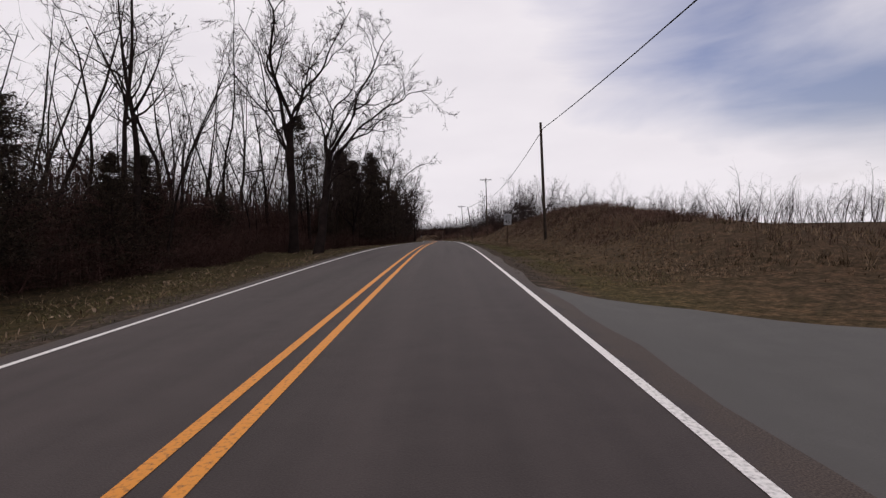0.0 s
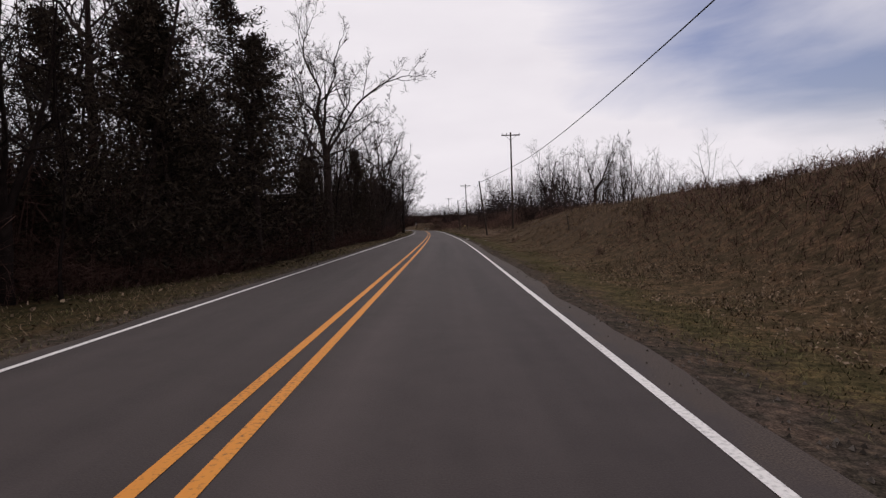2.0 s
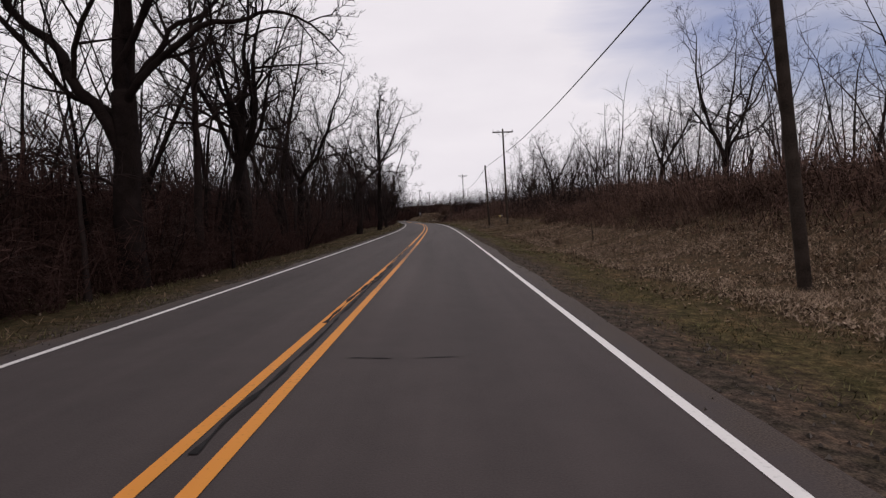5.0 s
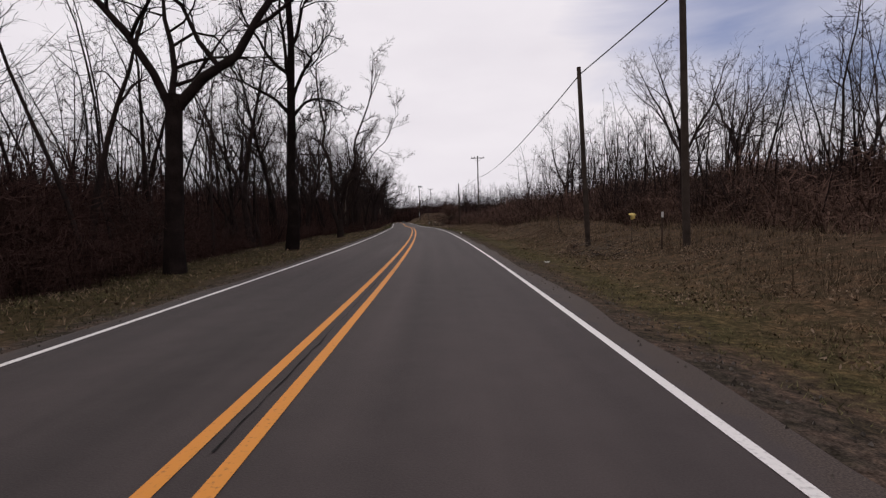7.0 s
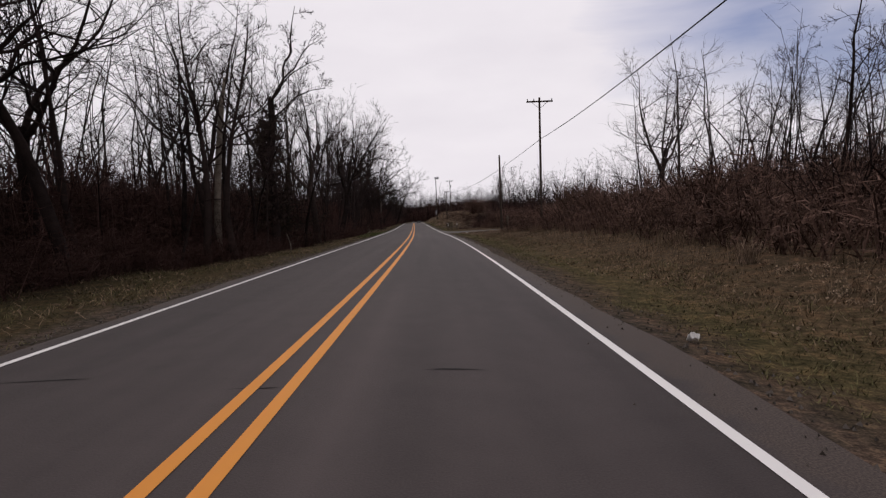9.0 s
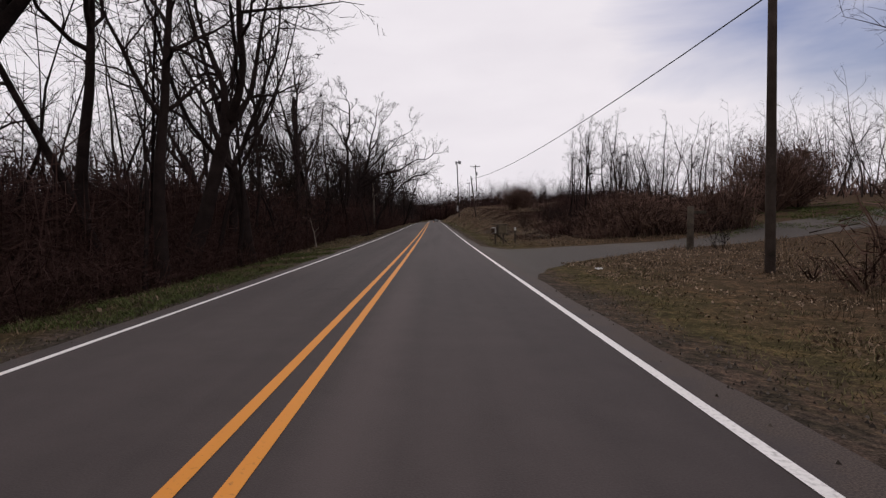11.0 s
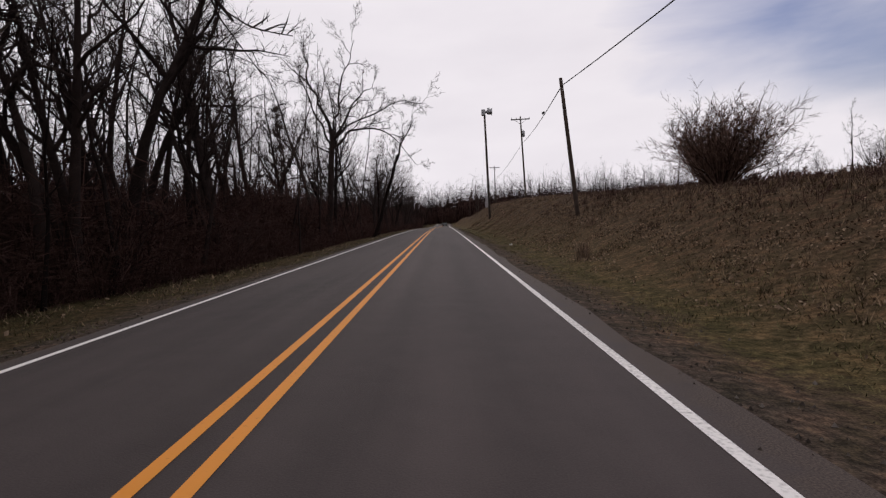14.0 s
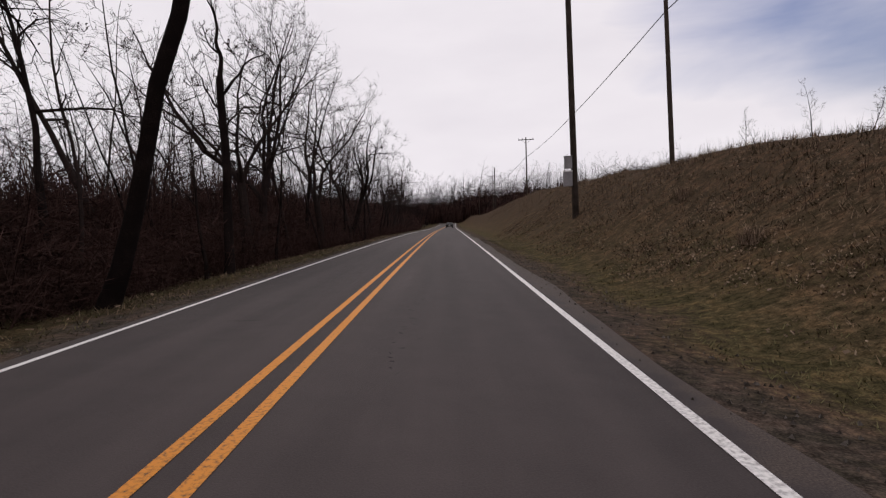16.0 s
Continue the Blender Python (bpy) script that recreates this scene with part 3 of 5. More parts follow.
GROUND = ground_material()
ASPHALT = asphalt_material("asphalt", (0.0295, 0.0228, 0.0220), (0.070, 0.0545, 0.0525), 1.0, 0.95)
OLD_ASPHALT = asphalt_material("old_pale_asphalt", (0.075, 0.070, 0.066), (0.135, 0.125, 0.118), 0.3)
GRAVEL = asphalt_material("pale_gravel", (0.046, 0.037, 0.031), (0.125, 0.102, 0.086), 0.2)
WHITE = paint_material("white_road_paint", (0.36, 0.34, 0.33), (0.58, 0.555, 0.54), (0.74, 0.71, 0.69))
YELLOW = paint_material("yellow_road_paint", (0.15, 0.07, 0.033), (0.44, 0.17, 0.03), (0.63, 0.24, 0.032), 125.0, (0.40, 0.46, 0.54))

# one sheet of ground to the horizon, finest beside the road
US = [-900, -500, -260, -150, -90, -60, -42, -32, -25, -20, -16, -13, -11, -9.5, -8.2, -7.2, -6.4, -5.8, -5.2, -4.7, -4.3, -3.9, -3.5, -2, 0, 2, 3.5, 3.9, 4.3, 4.7, 5.2, 5.8, 6.4, 7, 7.6, 8.3, 9, 9.8, 10.6, 11.5, 12.4, 13.4, 14.5, 16, 18, 21, 25, 30, 38, 50, 70, 110, 180, 320, 600, 900]
YS = list(range(-160, -30, 10)) + list(np.arange(-30, 420, 0.8)) + list(range(420, 700, 6)) + list(range(700, 2900, 100))
strip("ground", US, YS, GROUND, label="brown winter grass verges, bank and woodland floor with the wood's shade painted in")
ROAD_YS = list(np.arange(-60, 566, 1.0))
road = strip("road", [-3.55, -3.3, -2.5, -1.6, -0.8, 0, 0.8, 1.6, 2.5, 3.3, 3.85], ROAD_YS, ASPHALT, 0.012, "grey two-lane asphalt road with worn wheel tracks", 0.16)
strip("edge_line_right", [3.30, 3.405], ROAD_YS, WHITE, 0.018, "worn white edge line")
strip("edge_line_left", [-3.22, -3.12], ROAD_YS, WHITE, 0.018, "worn white edge line")
strip("centre_line_left", [-0.20, -0.085], ROAD_YS, YELLOW, 0.018, "solid yellow centre line")
strip("centre_line_right", [0.13, 0.245], ROAD_YS, YELLOW, 0.018, "solid yellow centre line")


def drive(name, near, far, mat, label):
    """A side drive between two edges, each given as points of (u, y)."""
    us = np.concatenate([np.linspace(3.4, 12, 26), np.linspace(13, near[-1][0], 20)])
    a = np.interp(us, [p[0] for p in near], [p[1] for p in near])
    z = np.interp(us, [p[0] for p in far], [p[1] for p in far])
    w = np.linspace(0, 1, 12)[:, None]
    yy = a * (1 - w) + z * w
    yy[0] += 0.35 * rough(us, us * 0, 0.5) + 0.3 * rough(us, us * 0 + 4, 1.7)
    yy[-1] += 0.3 * rough(us, us * 0 + 9, 0.6) + 0.3 * rough(us, us * 0 + 5, 1.9)
    return sheet(name, np.repeat(us[None], 12, 0), yy, mat, 0.007, label)


drive("side_drive", ((3.8, -14), (6, -10), (12, -8), (30, -8)), ((3.8, 11.6), (4.3, 10.6), (5.9, 8.4), (7.2, 6.8), (12, 4.5), (30, 2)), OLD_ASPHALT, "pale cracked asphalt apron of a side drive")
drive("gravel_drive", ((3.4, 242.0), (4.0, 244.6), (4.8, 247.0), (6.0, 249.0), (8, 251.0), (11.6, 253.9), (20, 256.5), (45, 266)), ((3.8, 259.6), (4.3, 258.4), (5.1, 257.3), (13, 258.6), (20, 262), (45, 272)), GRAVEL, "pale gravel drive that meets the road")


def crack(u0, u1, y, seed, wide=0.035, skew=0.0):
    """A dark ragged crack across the road from u0 to u1."""
    r = random.Random(seed)
    count = max(4, int(abs(u1 - u0) / 0.12))
    verts, faces = [], []
    off = 0.0
    for k in range(count + 1):
        u = u0 + (u1 - u0) * k / count
        off += r.gauss(0, 0.018)
        yy = y + off + skew * (u - u0)
        w = wide * r.uniform(0.35, 1.1) * (0.15 if k in (0, count) else 1)
        for s in (-w, w):
            verts.append((float(centre_x(yy)) + u, yy + s, float(road_z(yy)) + float(land(u, yy)) + 0.0165))
    for k in range(count):
        faces.append((2 * k, 2 * k + 2, 2 * k + 3, 2 * k + 1))
    part("crack", mesh_of("crack", verts, faces), TAR, road, "dark filled crack")


for k, (u0, u1, y) in enumerate(((1.5, 1.95, 19.4), (1.5, 1.9, 19.0), (-0.3, 0.45, 92.4), (0.5, 1.0, 110.2), (1.2, 1.7, 110.2), (1.35, 2.0, 179.4), (-0.6, 0.5, 179.6), (-0.35, 0.1, 193.1), (1.3, 1.9, 193.7), (-1.9, -1.2, 257.1), (-0.9, 0.3, 256.8), (1.5, 1.95, 256.85), (2.3, 2.7, 257.2), (0.0, 0.3, 309.5), (2.2, 2.8, 309.5), (-0.9, -0.3, 165.2), (1.3, 1.75, 243.6), (1.9, 2.2, 243.5), (-1.6, -0.7, 241.8), (-2.9, -1.8, 193.4), (-2.4, -1.2, 92.2), (3.3, 3.9, 257.4))):
    crack(u0, u1, y, k, 0.014 if k % 3 else 0.020, 0.05 * ((k * 7) % 5 - 2))


def seam(u, y0, y1, seed, wide):
    """A dark broken joint that runs along the road."""
    r = random.Random(seed)
    verts, faces = [], []
    count = int((y1 - y0) / 0.25)
    off = 0.0
    for k in range(count + 1):
        yy = y0 + (y1 - y0) * k / count
        off = off * 0.9 + r.gauss(0, 0.008)
        w = wide * r.uniform(0.0, 1.2)
        for sgn in (-w, w):
            verts.append((float(centre_x(yy)) + u + off + sgn, yy, float(road_z(yy)) + float(land(u, yy)) + 0.0205))
    for k in range(count):
        faces.append((2 * k, 2 * k + 1, 2 * k + 3, 2 * k + 2))
    part("crack", mesh_of("crack", verts, faces), TAR, road, "dark joint along the road")


seam(0.02, 150, 166, 61, 0.010)
seam(-0.02, 108, 121, 62, 0.03)
seam(-0.11, 112, 131, 65, 0.04)
for k in range(22):
    r = random.Random(640 + k)
    u0 = 1.05 + r.gauss(0, 0.07)
    crack(u0, u0 + r.uniform(0.03, 0.1), 340.5 + k * 0.22 + r.uniform(-0.1, 0.1), 660 + k, 0.014, 0.0)
for k in range(16):
    r = random.Random(900 + k)
    u0 = r.uniform(-2.9, 2.4)
    crack(u0, u0 + r.uniform(0.3, 1.2), r.uniform(5, 420), 300 + k, 0.010, r.uniform(-0.25, 0.25))


# ---------- poles and cables ----------
def utility_pole(u, y, top, arm=0.0, lean=0.0, can=False):
    """A wooden pole whose top stands top metres above the road; arm: the width of its crossarm."""
    x, y, z = ground_at(u, y)
    tall = float(road_z(y)) + top - z
    ob = empty("utility_pole", x, y, z, 0)
    t = Tubes()
    t.add([Vector((lean * h, 0, h)) for h in (-0.4, tall * 0.3, tall * 0.65, tall)], [0.118, 0.112, 0.10, 0.088], 10)
    t.faces.append(tuple(len(t.verts) - 10 + k for k in range(10)))
    part("shaft", t.mesh("shaft"), POLEWOOD, ob)
    if arm:
        bm = bmesh.new()
        bm_box(bm, -arm / 2 + lean * tall, arm / 2 + lean * tall, -0.22, -0.11, tall - 0.45, tall - 0.32, 0.01)
        part("crossarm", bm, POLEWOOD, ob)
        for k in (-0.46, -0.22, 0.46):
            ins = Tubes()
            ins.add([Vector((k * arm + lean * tall, -0.165, tall - 0.32 + h)) for h in (0, 0.05, 0.1, 0.18, 0.2)], [0.03, 0.055, 0.035, 0.05, 0.01], 8)
            part("insulator", ins.mesh("insulator"), STEEL, ob)
        for k in (-1, 1):
            br = Tubes()
            br.add([Vector((lean * tall, -0.12, tall - 1.0)), Vector((k * arm * 0.3 + lean * tall, -0.16, tall - 0.45))], [0.02, 0.02], 4)
            part("brace", br.mesh("brace"), POLEWOOD, ob)
    if can:
        c = Tubes()
        c.add([Vector((0.32 + lean * tall, 0, tall - 2.6 + h)) for h in (0, 0.02, 0.75, 0.85)], [0.02, 0.2, 0.2, 0.05], 12)
        part("transformer", c.mesh("transformer"), STEEL, ob, "grey drum transformer")
    return tagged(ob, "weathered brown wooden utility pole" + (" with a crossarm" if arm else " without a crossarm"), "utility pole", "utility poles along the road")


for u, y, top, arm, lean, can in ((9.0, -34, 9.0, 0, -0.02, False), (8.7, 36.8, 8.5, 0, -0.03, False), (10.7, 107.5, 12.8, 2.3, -0.015, False), (8.2, 114.7, 7.5, 0, -0.134, False), (9.3, 163.7, 11.0, 2.3, -0.04, False), (7.95, 169.5, 7.6, 0, -0.06, False), (11.9, 236.7, 12.0, 2.3, -0.01, False), (9.6, 244.5, 8.0, 0, -0.02, False), (8.8, 321.9, 8.4, 0, -0.105, False), (12.7, 362.5, 14.2, 2.4, -0.04, True), (14.5, 420, 14.2, 2.4, 0, False), (10.5, 432, 11.0, 0, 0, False), (14, 480, 14, 2.4, 0, False), (13, 540, 14, 2.4, 0, False)):
    utility_pole(u, y, top, arm, lean, can)


def cable(points, sag, r=0.024):
    ob = empty("cable", 0, 0, 0)
    for (u0, y0, h0), (u1, y1, h1) in zip(points, points[1:]):
        a = Vector((float(centre_x(y0)) + u0, y0, float(road_z(y0)) + h0))
        b = Vector((float(centre_x(y1)) + u1, y1, float(road_z(y1)) + h1))
        t = Tubes()
        t.add([a.lerp(b, k / 16) - Vector((0, 0, sag * (y1 - y0) ** 2 * 4 * (k / 16) * (1 - k / 16))) for k in range(17)], [r] * 17, 5)
        part("span", t.mesh("span"), CABLE, ob)
    return tagged(ob, "black overhead cable hung from pole to pole", "cable")


cable(((8.9, -34, 9.3), (8.65, 36.8, 8.1), (10.8, 107.5, 8.6), (7.25, 114.7, 7.3), (9.0, 163.7, 8.3), (7.55, 169.5, 7.3), (11.9, 236.7, 8.4), (8.1, 321.9, 8.0), (12.4, 362.5, 10.8), (14.3, 420, 11.0), (13.8, 480, 11), (12.8, 540, 11)), 0.00019)
closure = Tubes()
closure.add([Vector((0, -0.42, -0.02)), Vector((0, -0.36, 0)), Vector((0, 0.36, 0.06)), Vector((0, 0.42, 0.06))], [0.02, 0.085, 0.085, 0.02], 8)
c_y = 331.5
c_f = (c_y - 321.9) / (362.5 - 321.9)
closure_ob = tagged(part("cable_closure", closure.mesh("cable_closure"), CABLE), "black splice closure hung on the overhead cable", "closure")
closure_ob.location = ((float(centre_x(321.9)) + 8.0) * (1 - c_f) + (float(centre_x(362.5)) + 12.4) * c_f, c_y, (float(road_z(321.9)) + 8.2) * (1 - c_f) + (float(road_z(362.5)) + 10.8) * c_f - 0.00019 * 41.8 ** 2 * 4 * c_f * (1 - c_f) - 0.07)


def siren(u, y, top):
    """A warning siren on a tall pole."""
    x, y, z = ground_at(u, y)
    tall = float(road_z(y)) + top - z - 0.9
    ob = empty("warning_siren", x, y, z)
    t = Tubes()
    t.add([Vector((-0.02 * h, 0, h)) for h in (-0.4, tall * 0.3, tall * 0.65, tall)], [0.165, 0.15, 0.135, 0.12], 10)
    t.faces.append(tuple(len(t.verts) - 10 + k for k in range(10)))
    part("shaft", t.mesh("shaft"), POLEWOOD, ob)
    dx = -0.02 * tall
    bm = bmesh.new()
    bm_box(bm, dx - 0.38, dx + 0.1, -0.24, 0.24, tall, tall + 0.75, 0.04)
    part("housing", bm, STEEL, ob)
    horn = Tubes()
    horn.add([Vector((dx + v, -0.1, tall + 0.42)) for v in (0.1, 0.3, 0.36, 0.75, 0.95, 0.98)], [0.16, 0.17, 0.34, 0.36, 0.46, 0.36], 14)
    horn.faces.append(tuple(len(horn.verts) - 14 + k for k in range(14)))
    part("horn", horn.mesh("horn"), STEEL, ob)
    cap = Tubes()
    cap.add([Vector((dx + 0.5, -0.1, tall + 0.7 + v)) for v in (0, 0.2, 0.24)], [0.14, 0.14, 0.02], 8)
    part("motor", cap.mesh("motor"), STEEL, ob)
    bm = bmesh.new()
    bm_box(bm, -0.56, -0.15, -0.25, 0.1, 1.45, 2.12, 0.015)
    box = part("control_box", bm, CONCRETE, ob, "grey control cabinet")
    bm = bmesh.new()
    bm_box(bm, -0.58, -0.14, -0.27, 0.12, 2.124, 2.19, 0.01)
    part("lid", bm, PLASTIC, box, "white lid")
    bm = bmesh.new()
    bm_box(bm, -0.5, -0.15, -0.25, 0.1, 2.28, 2.84, 0.015)
    part("meter_box", bm, CONCRETE, ob, "grey meter box")
    bm = bmesh.new()
    bm_box(bm, -0.54, -0.14, -0.28, 0.13, 2.844, 2.87, 0.008)
    part("lid", bm, CONCRETE, ob)
    return tagged(ob, "grey warning siren on a tall dark wooden pole", "siren")


siren(7.9, 361.5, 15.3)


# ---------- signs and small things beside the road ----------
def text_mesh(words, size, depth=0.002):
    cu = bpy.data.curves.new("lettering", "FONT")
    cu.body, cu.size, cu.align_x, cu.align_y, cu.extrude, cu.offset = words, size, "CENTER", "CENTER", depth, size * 0.012
    ob = bpy.data.objects.new("lettering", cu)
    scene.collection.objects.link(ob)
    bpy.context.view_layer.update()
    me = bpy.data.meshes.new_from_object(ob)
    bpy.data.objects.remove(ob)
    return me


def speed_sign(u, y):
    x, y, z = ground_at(u, y)
    ob = empty("speed_limit_sign", x, y, z)
    ob.matrix_world = pose(x, y, z, 0, 2.0, 4)
    base = float(road_z(y)) - z
    lo, hi, w = base + 1.44, base + 2.26, 0.28
    post = bmesh.new()
    bm_box(post, -0.035, 0.035, 0.0, 0.02, -0.4, hi - 0.04)
    bm_box(post, -0.035, -0.02, -0.018, 0.0, -0.4, hi - 0.04)
    bm_box(post, 0.02, 0.035, -0.018, 0.0, -0.4, hi - 0.04)
    part("post", post, DARKSTEEL, ob, "rusty steel channel post")

    def plate(inset, y0, y1, r):
        bm = bmesh.new()
        corners = []
        for cx, cz, a0 in ((w - inset - r, hi - inset - r, 0), (-w + inset + r, hi - inset - r, 90), (-w + inset + r, lo + inset + r, 180), (w - inset - r, lo + inset + r, 270)):
            for k in range(5):
                a = radians(a0 + 22.5 * k)
                corners.append(bm.verts.new((cx + r * math.cos(a), y1, cz + r * math.sin(a))))
        f = bm.faces.new(corners)
        ext = bmesh.ops.extrude_face_region(bm, geom=[f])
        bmesh.ops.translate(bm, verts=[v for v in ext["geom"] if isinstance(v, bmesh.types.BMVert)], vec=(0, y0 - y1, 0))
        bmesh.ops.recalc_face_normals(bm, faces=bm.faces)
        return bm

    panel = part("panel", plate(0, -0.024, -0.02, 0.04), SIGNWHITE, ob, "white reflective panel greyed by painted-in shade")
    rim_out = plate(0.012, -0.0262, -0.0241, 0.035)
    part("border", rim_out, BLACK, panel, "black border line")
    part("face", plate(0.027, -0.0285, -0.0263, 0.025), SIGNWHITE, panel)
    for words, size, zz in (("SPEED", 0.165, hi - 0.165), ("LIMIT", 0.165, hi - 0.315), ("45", 0.42, hi - 0.575)):
        t = part("lettering", text_mesh(words, size), BLACK, panel, "black lettering")
        t.matrix_local = pose(0, -0.030, zz, 90, 0, 0)
    return tagged(ob, "white speed limit 45 sign on a rusty steel post", "road sign")


speed_sign(6.2, 38.5)


def mailbox_stand(u, y):
    x, y, z = ground_at(u, y)
    ob = empty("mailbox_stand", x, y, z, -14)
    for px, py in ((-0.25, 0.0), (0.28, -0.1)):
        bm = bmesh.new()
        bm_box(bm, px - 0.045, px + 0.045, py - 0.045, py + 0.045, -0.3, 0.62, 0.006)
        part("post", bm, OLDWOOD, ob)
    bm = bmesh.new()
    bm_box(bm, -0.5, 0.5, -0.22, 0.22, 0.62, 0.67, 0.005)
    part("shelf", bm, OLDWOOD, ob)
    bm = bmesh.new()
    bm_box(bm, -0.48, 0.5, -0.24, 0.24, 1.19, 1.23, 0.006, pose(0, 0, 0, 0, 2, 0))
    part("roof_board", bm, OLDWOOD, ob, "grey weathered board")
    bm = bmesh.new()
    bm_box(bm, 0.02, 0.46, -0.21, 0.21, 0.67, 1.18, 0.01)
    part("tan_box", bm, TANPAINT, ob, "weathered tan wooden box")
    bm = bmesh.new()
    bm_box(bm, -0.13, 0.0, -0.2, 0.2, 0.67, 1.17, 0.008)
    part("divider", bm, OLDWOOD, ob)
    bm = bmesh.new()
    bm_box(bm, -0.46, -0.18, -0.28, 0.2, 0.675, 1.02, 0.05)
    box = part("mailbox", bm, PLASTIC, ob, "white rounded mailbox")
    bm = bmesh.new()
    bm_box(bm, -0.44, -0.2, -0.292, -0.281, 0.7, 0.99, 0.004)
    part("door", bm, DARKSTEEL, box, "dark mailbox door")
    bm = bmesh.new()
    bm_box(bm, -0.19, -0.175, -0.1, -0.05, 0.88, 1.04)
    part("flag", bm, DARKSTEEL, box, "small dark signal flag")
    bm = bmesh.new()
    bm_box(bm, -0.05, 0.05, -0.03, 0.03, 0, 0.85, 0.005, pose(-0.22, -0.03, 0.62, 0, 125, 0))
    part("brace", bm, OLDWOOD, ob, "slanting wooden brace")
    return tagged(ob, "weathered wooden mailbox stand with white and tan boxes", "mailbox")


mailbox_stand(5.3, 262.8)


def old_post(name, u, y, tall, half, label, arm=0.0, mat=OLDWOOD, tip=None, lean=0.0):
    x, y, z = ground_at(u, y)
    ob = empty(name, x, y, z, 8)
    t = Tubes()
    t.add([Vector((lean * h, 0, h)) for h in (-0.3, tall * 0.5, tall - 0.02, tall)], [half * 1.08, half, half * 0.96, half * 0.7], 8)
    t.faces.append(tuple(len(t.verts) - 8 + k for k in range(8)))
    part("shaft", t.mesh("shaft"), mat, ob)
    if arm:
        bm = bmesh.new()
        bm_box(bm, half * 0.8, half * 0.8 + arm, -0.05, 0.05, tall - 0.32, tall - 0.2, 0.008)
        part("arm", bm, mat, ob)
    if tip:
        t = Tubes()
        t.add([Vector((lean * h, 0, h)) for h in (tall - 0.18, tall + 0.004)], [half * 1.2, half * 1.2], 8)
        part("tip", t.mesh("tip"), tip, ob, "white painted tip")
    return tagged(ob, label, "post")


old_post("gate_post", 11.7, 252.9, 1.75, 0.13, "thick weathered wooden gate post with a stub arm", 0.5)
old_post("fence_post", 6.35, 263.4, 0.95, 0.05, "weathered wooden post with a pale cap", tip=PLASTIC)
old_post("steel_fence_post", 8.7, 164.1, 1.25, 0.028, "dark steel fence post with a white tip", mat=DARKSTEEL, tip=PLASTIC)
old_post("wooden_stake", 9.4, 110.5, 1.1, 0.035, "thin dark wooden stake in dry grass")
old_post("wooden_stake", 9.2, 131.5, 0.9, 0.03, "thin dark wooden stake in dry grass", lean=-0.12)
old_post("wooden_stake", 8.9, 178.0, 1.35, 0.03, "thin dark wooden stake leaning in dry grass", lean=-0.12)
old_post("fence_post", 9.6, 75.5, 1.0, 0.04, "short dark post leaning in dry grass", lean=-0.1)


def marker(u, y, h):
    """A yellow plastic rag knotted on a thin stake."""
    x, y, z = ground_at(u, y)
    top = float(road_z(y)) + h - z
    ob = empty("marker_stake", x, y, z)
    t = Tubes()
    t.add([Vector((0, 0, -0.3)), Vector((0.02, 0, top))], [0.014, 0.012], 6)
    part("stake", t.mesh("stake"), OLDWOOD, ob)
    r = random.Random(5)
    bm = bmesh.new()
    bmesh.ops.create_icosphere(bm, subdivisions=2, radius=0.12, matrix=Matrix.Translation((0.02, 0, top - 0.08)))
    for v in bm.verts:
        v.co.x = 0.02 + (v.co.x - 0.02) * (1.5 if v.co.z > top - 0.06 else 0.7) + r.gauss(0, 0.018)
        v.co.z += r.gauss(0, 0.02)
    part("flag", bm, YELLOWPLASTIC, ob, "crumpled yellow plastic flag")
    return tagged(ob, "thin stake with a crumpled yellow plastic flag", "marker")


marker(8.9, 167.2, 1.45)


def scrap(u, y, length, width, rz, label, mat=PLASTIC):
    x, y, z = ground_at(u, y)
    r = random.Random(int(y * 10))
    bm = bmesh.new()
    bmesh.ops.create_grid(bm, x_segments=6, y_segments=4, size=0.5)
    for v in bm.verts:
        v.co = Vector((v.co.x * length, v.co.y * width, 0.03 + abs(r.gauss(0, 0.03)) + 0.05 * abs(v.co.x)))
    f = list(bm.faces)
    bmesh.ops.solidify(bm, geom=f, thickness=0.012)
    ob = part("litter_scrap", bm, mat)
    ob.matrix_world = pose(x, y, z, 0, 0, rz)
    return tagged(ob, label, "litter", "scraps of litter on the verge")


scrap(4.1, 93.5, 0.34, 0.14, -10, "crumpled white litter scrap on the verge")
scrap(4.6, 92.2, 0.55, 0.10, 40, "strip of pale cardboard lying in grass", TANPAINT)
scrap(4.0, 77.0, 0.17, 0.07, 0, "flat pale litter scrap at the road edge", CONCRETE)
scrap(5.0, 164.1, 0.16, 0.12, 20, "small white litter scrap in the grass")
scrap(4.4, 195.1, 0.14, 0.12, 60, "small white litter scrap in the grass")
scrap(4.2, 309.7, 0.28, 0.08, 30, "thin pale litter scrap on the verge", TANPAINT)
scrap(5.1, 286.6, 0.24, 0.14, 10, "flat pale litter scrap among leaves", TANPAINT)
scrap(5.2, 321.3, 0.15, 0.10, 25, "crumpled white litter scrap at the foot of the bank")
scrap(5.5, 89.4, 0.13, 0.11, 15, "crumpled white litter scrap in the grass")
scrap(6.1, 246.4, 0.2, 0.15, 10, "small white litter scrap beside the drive")


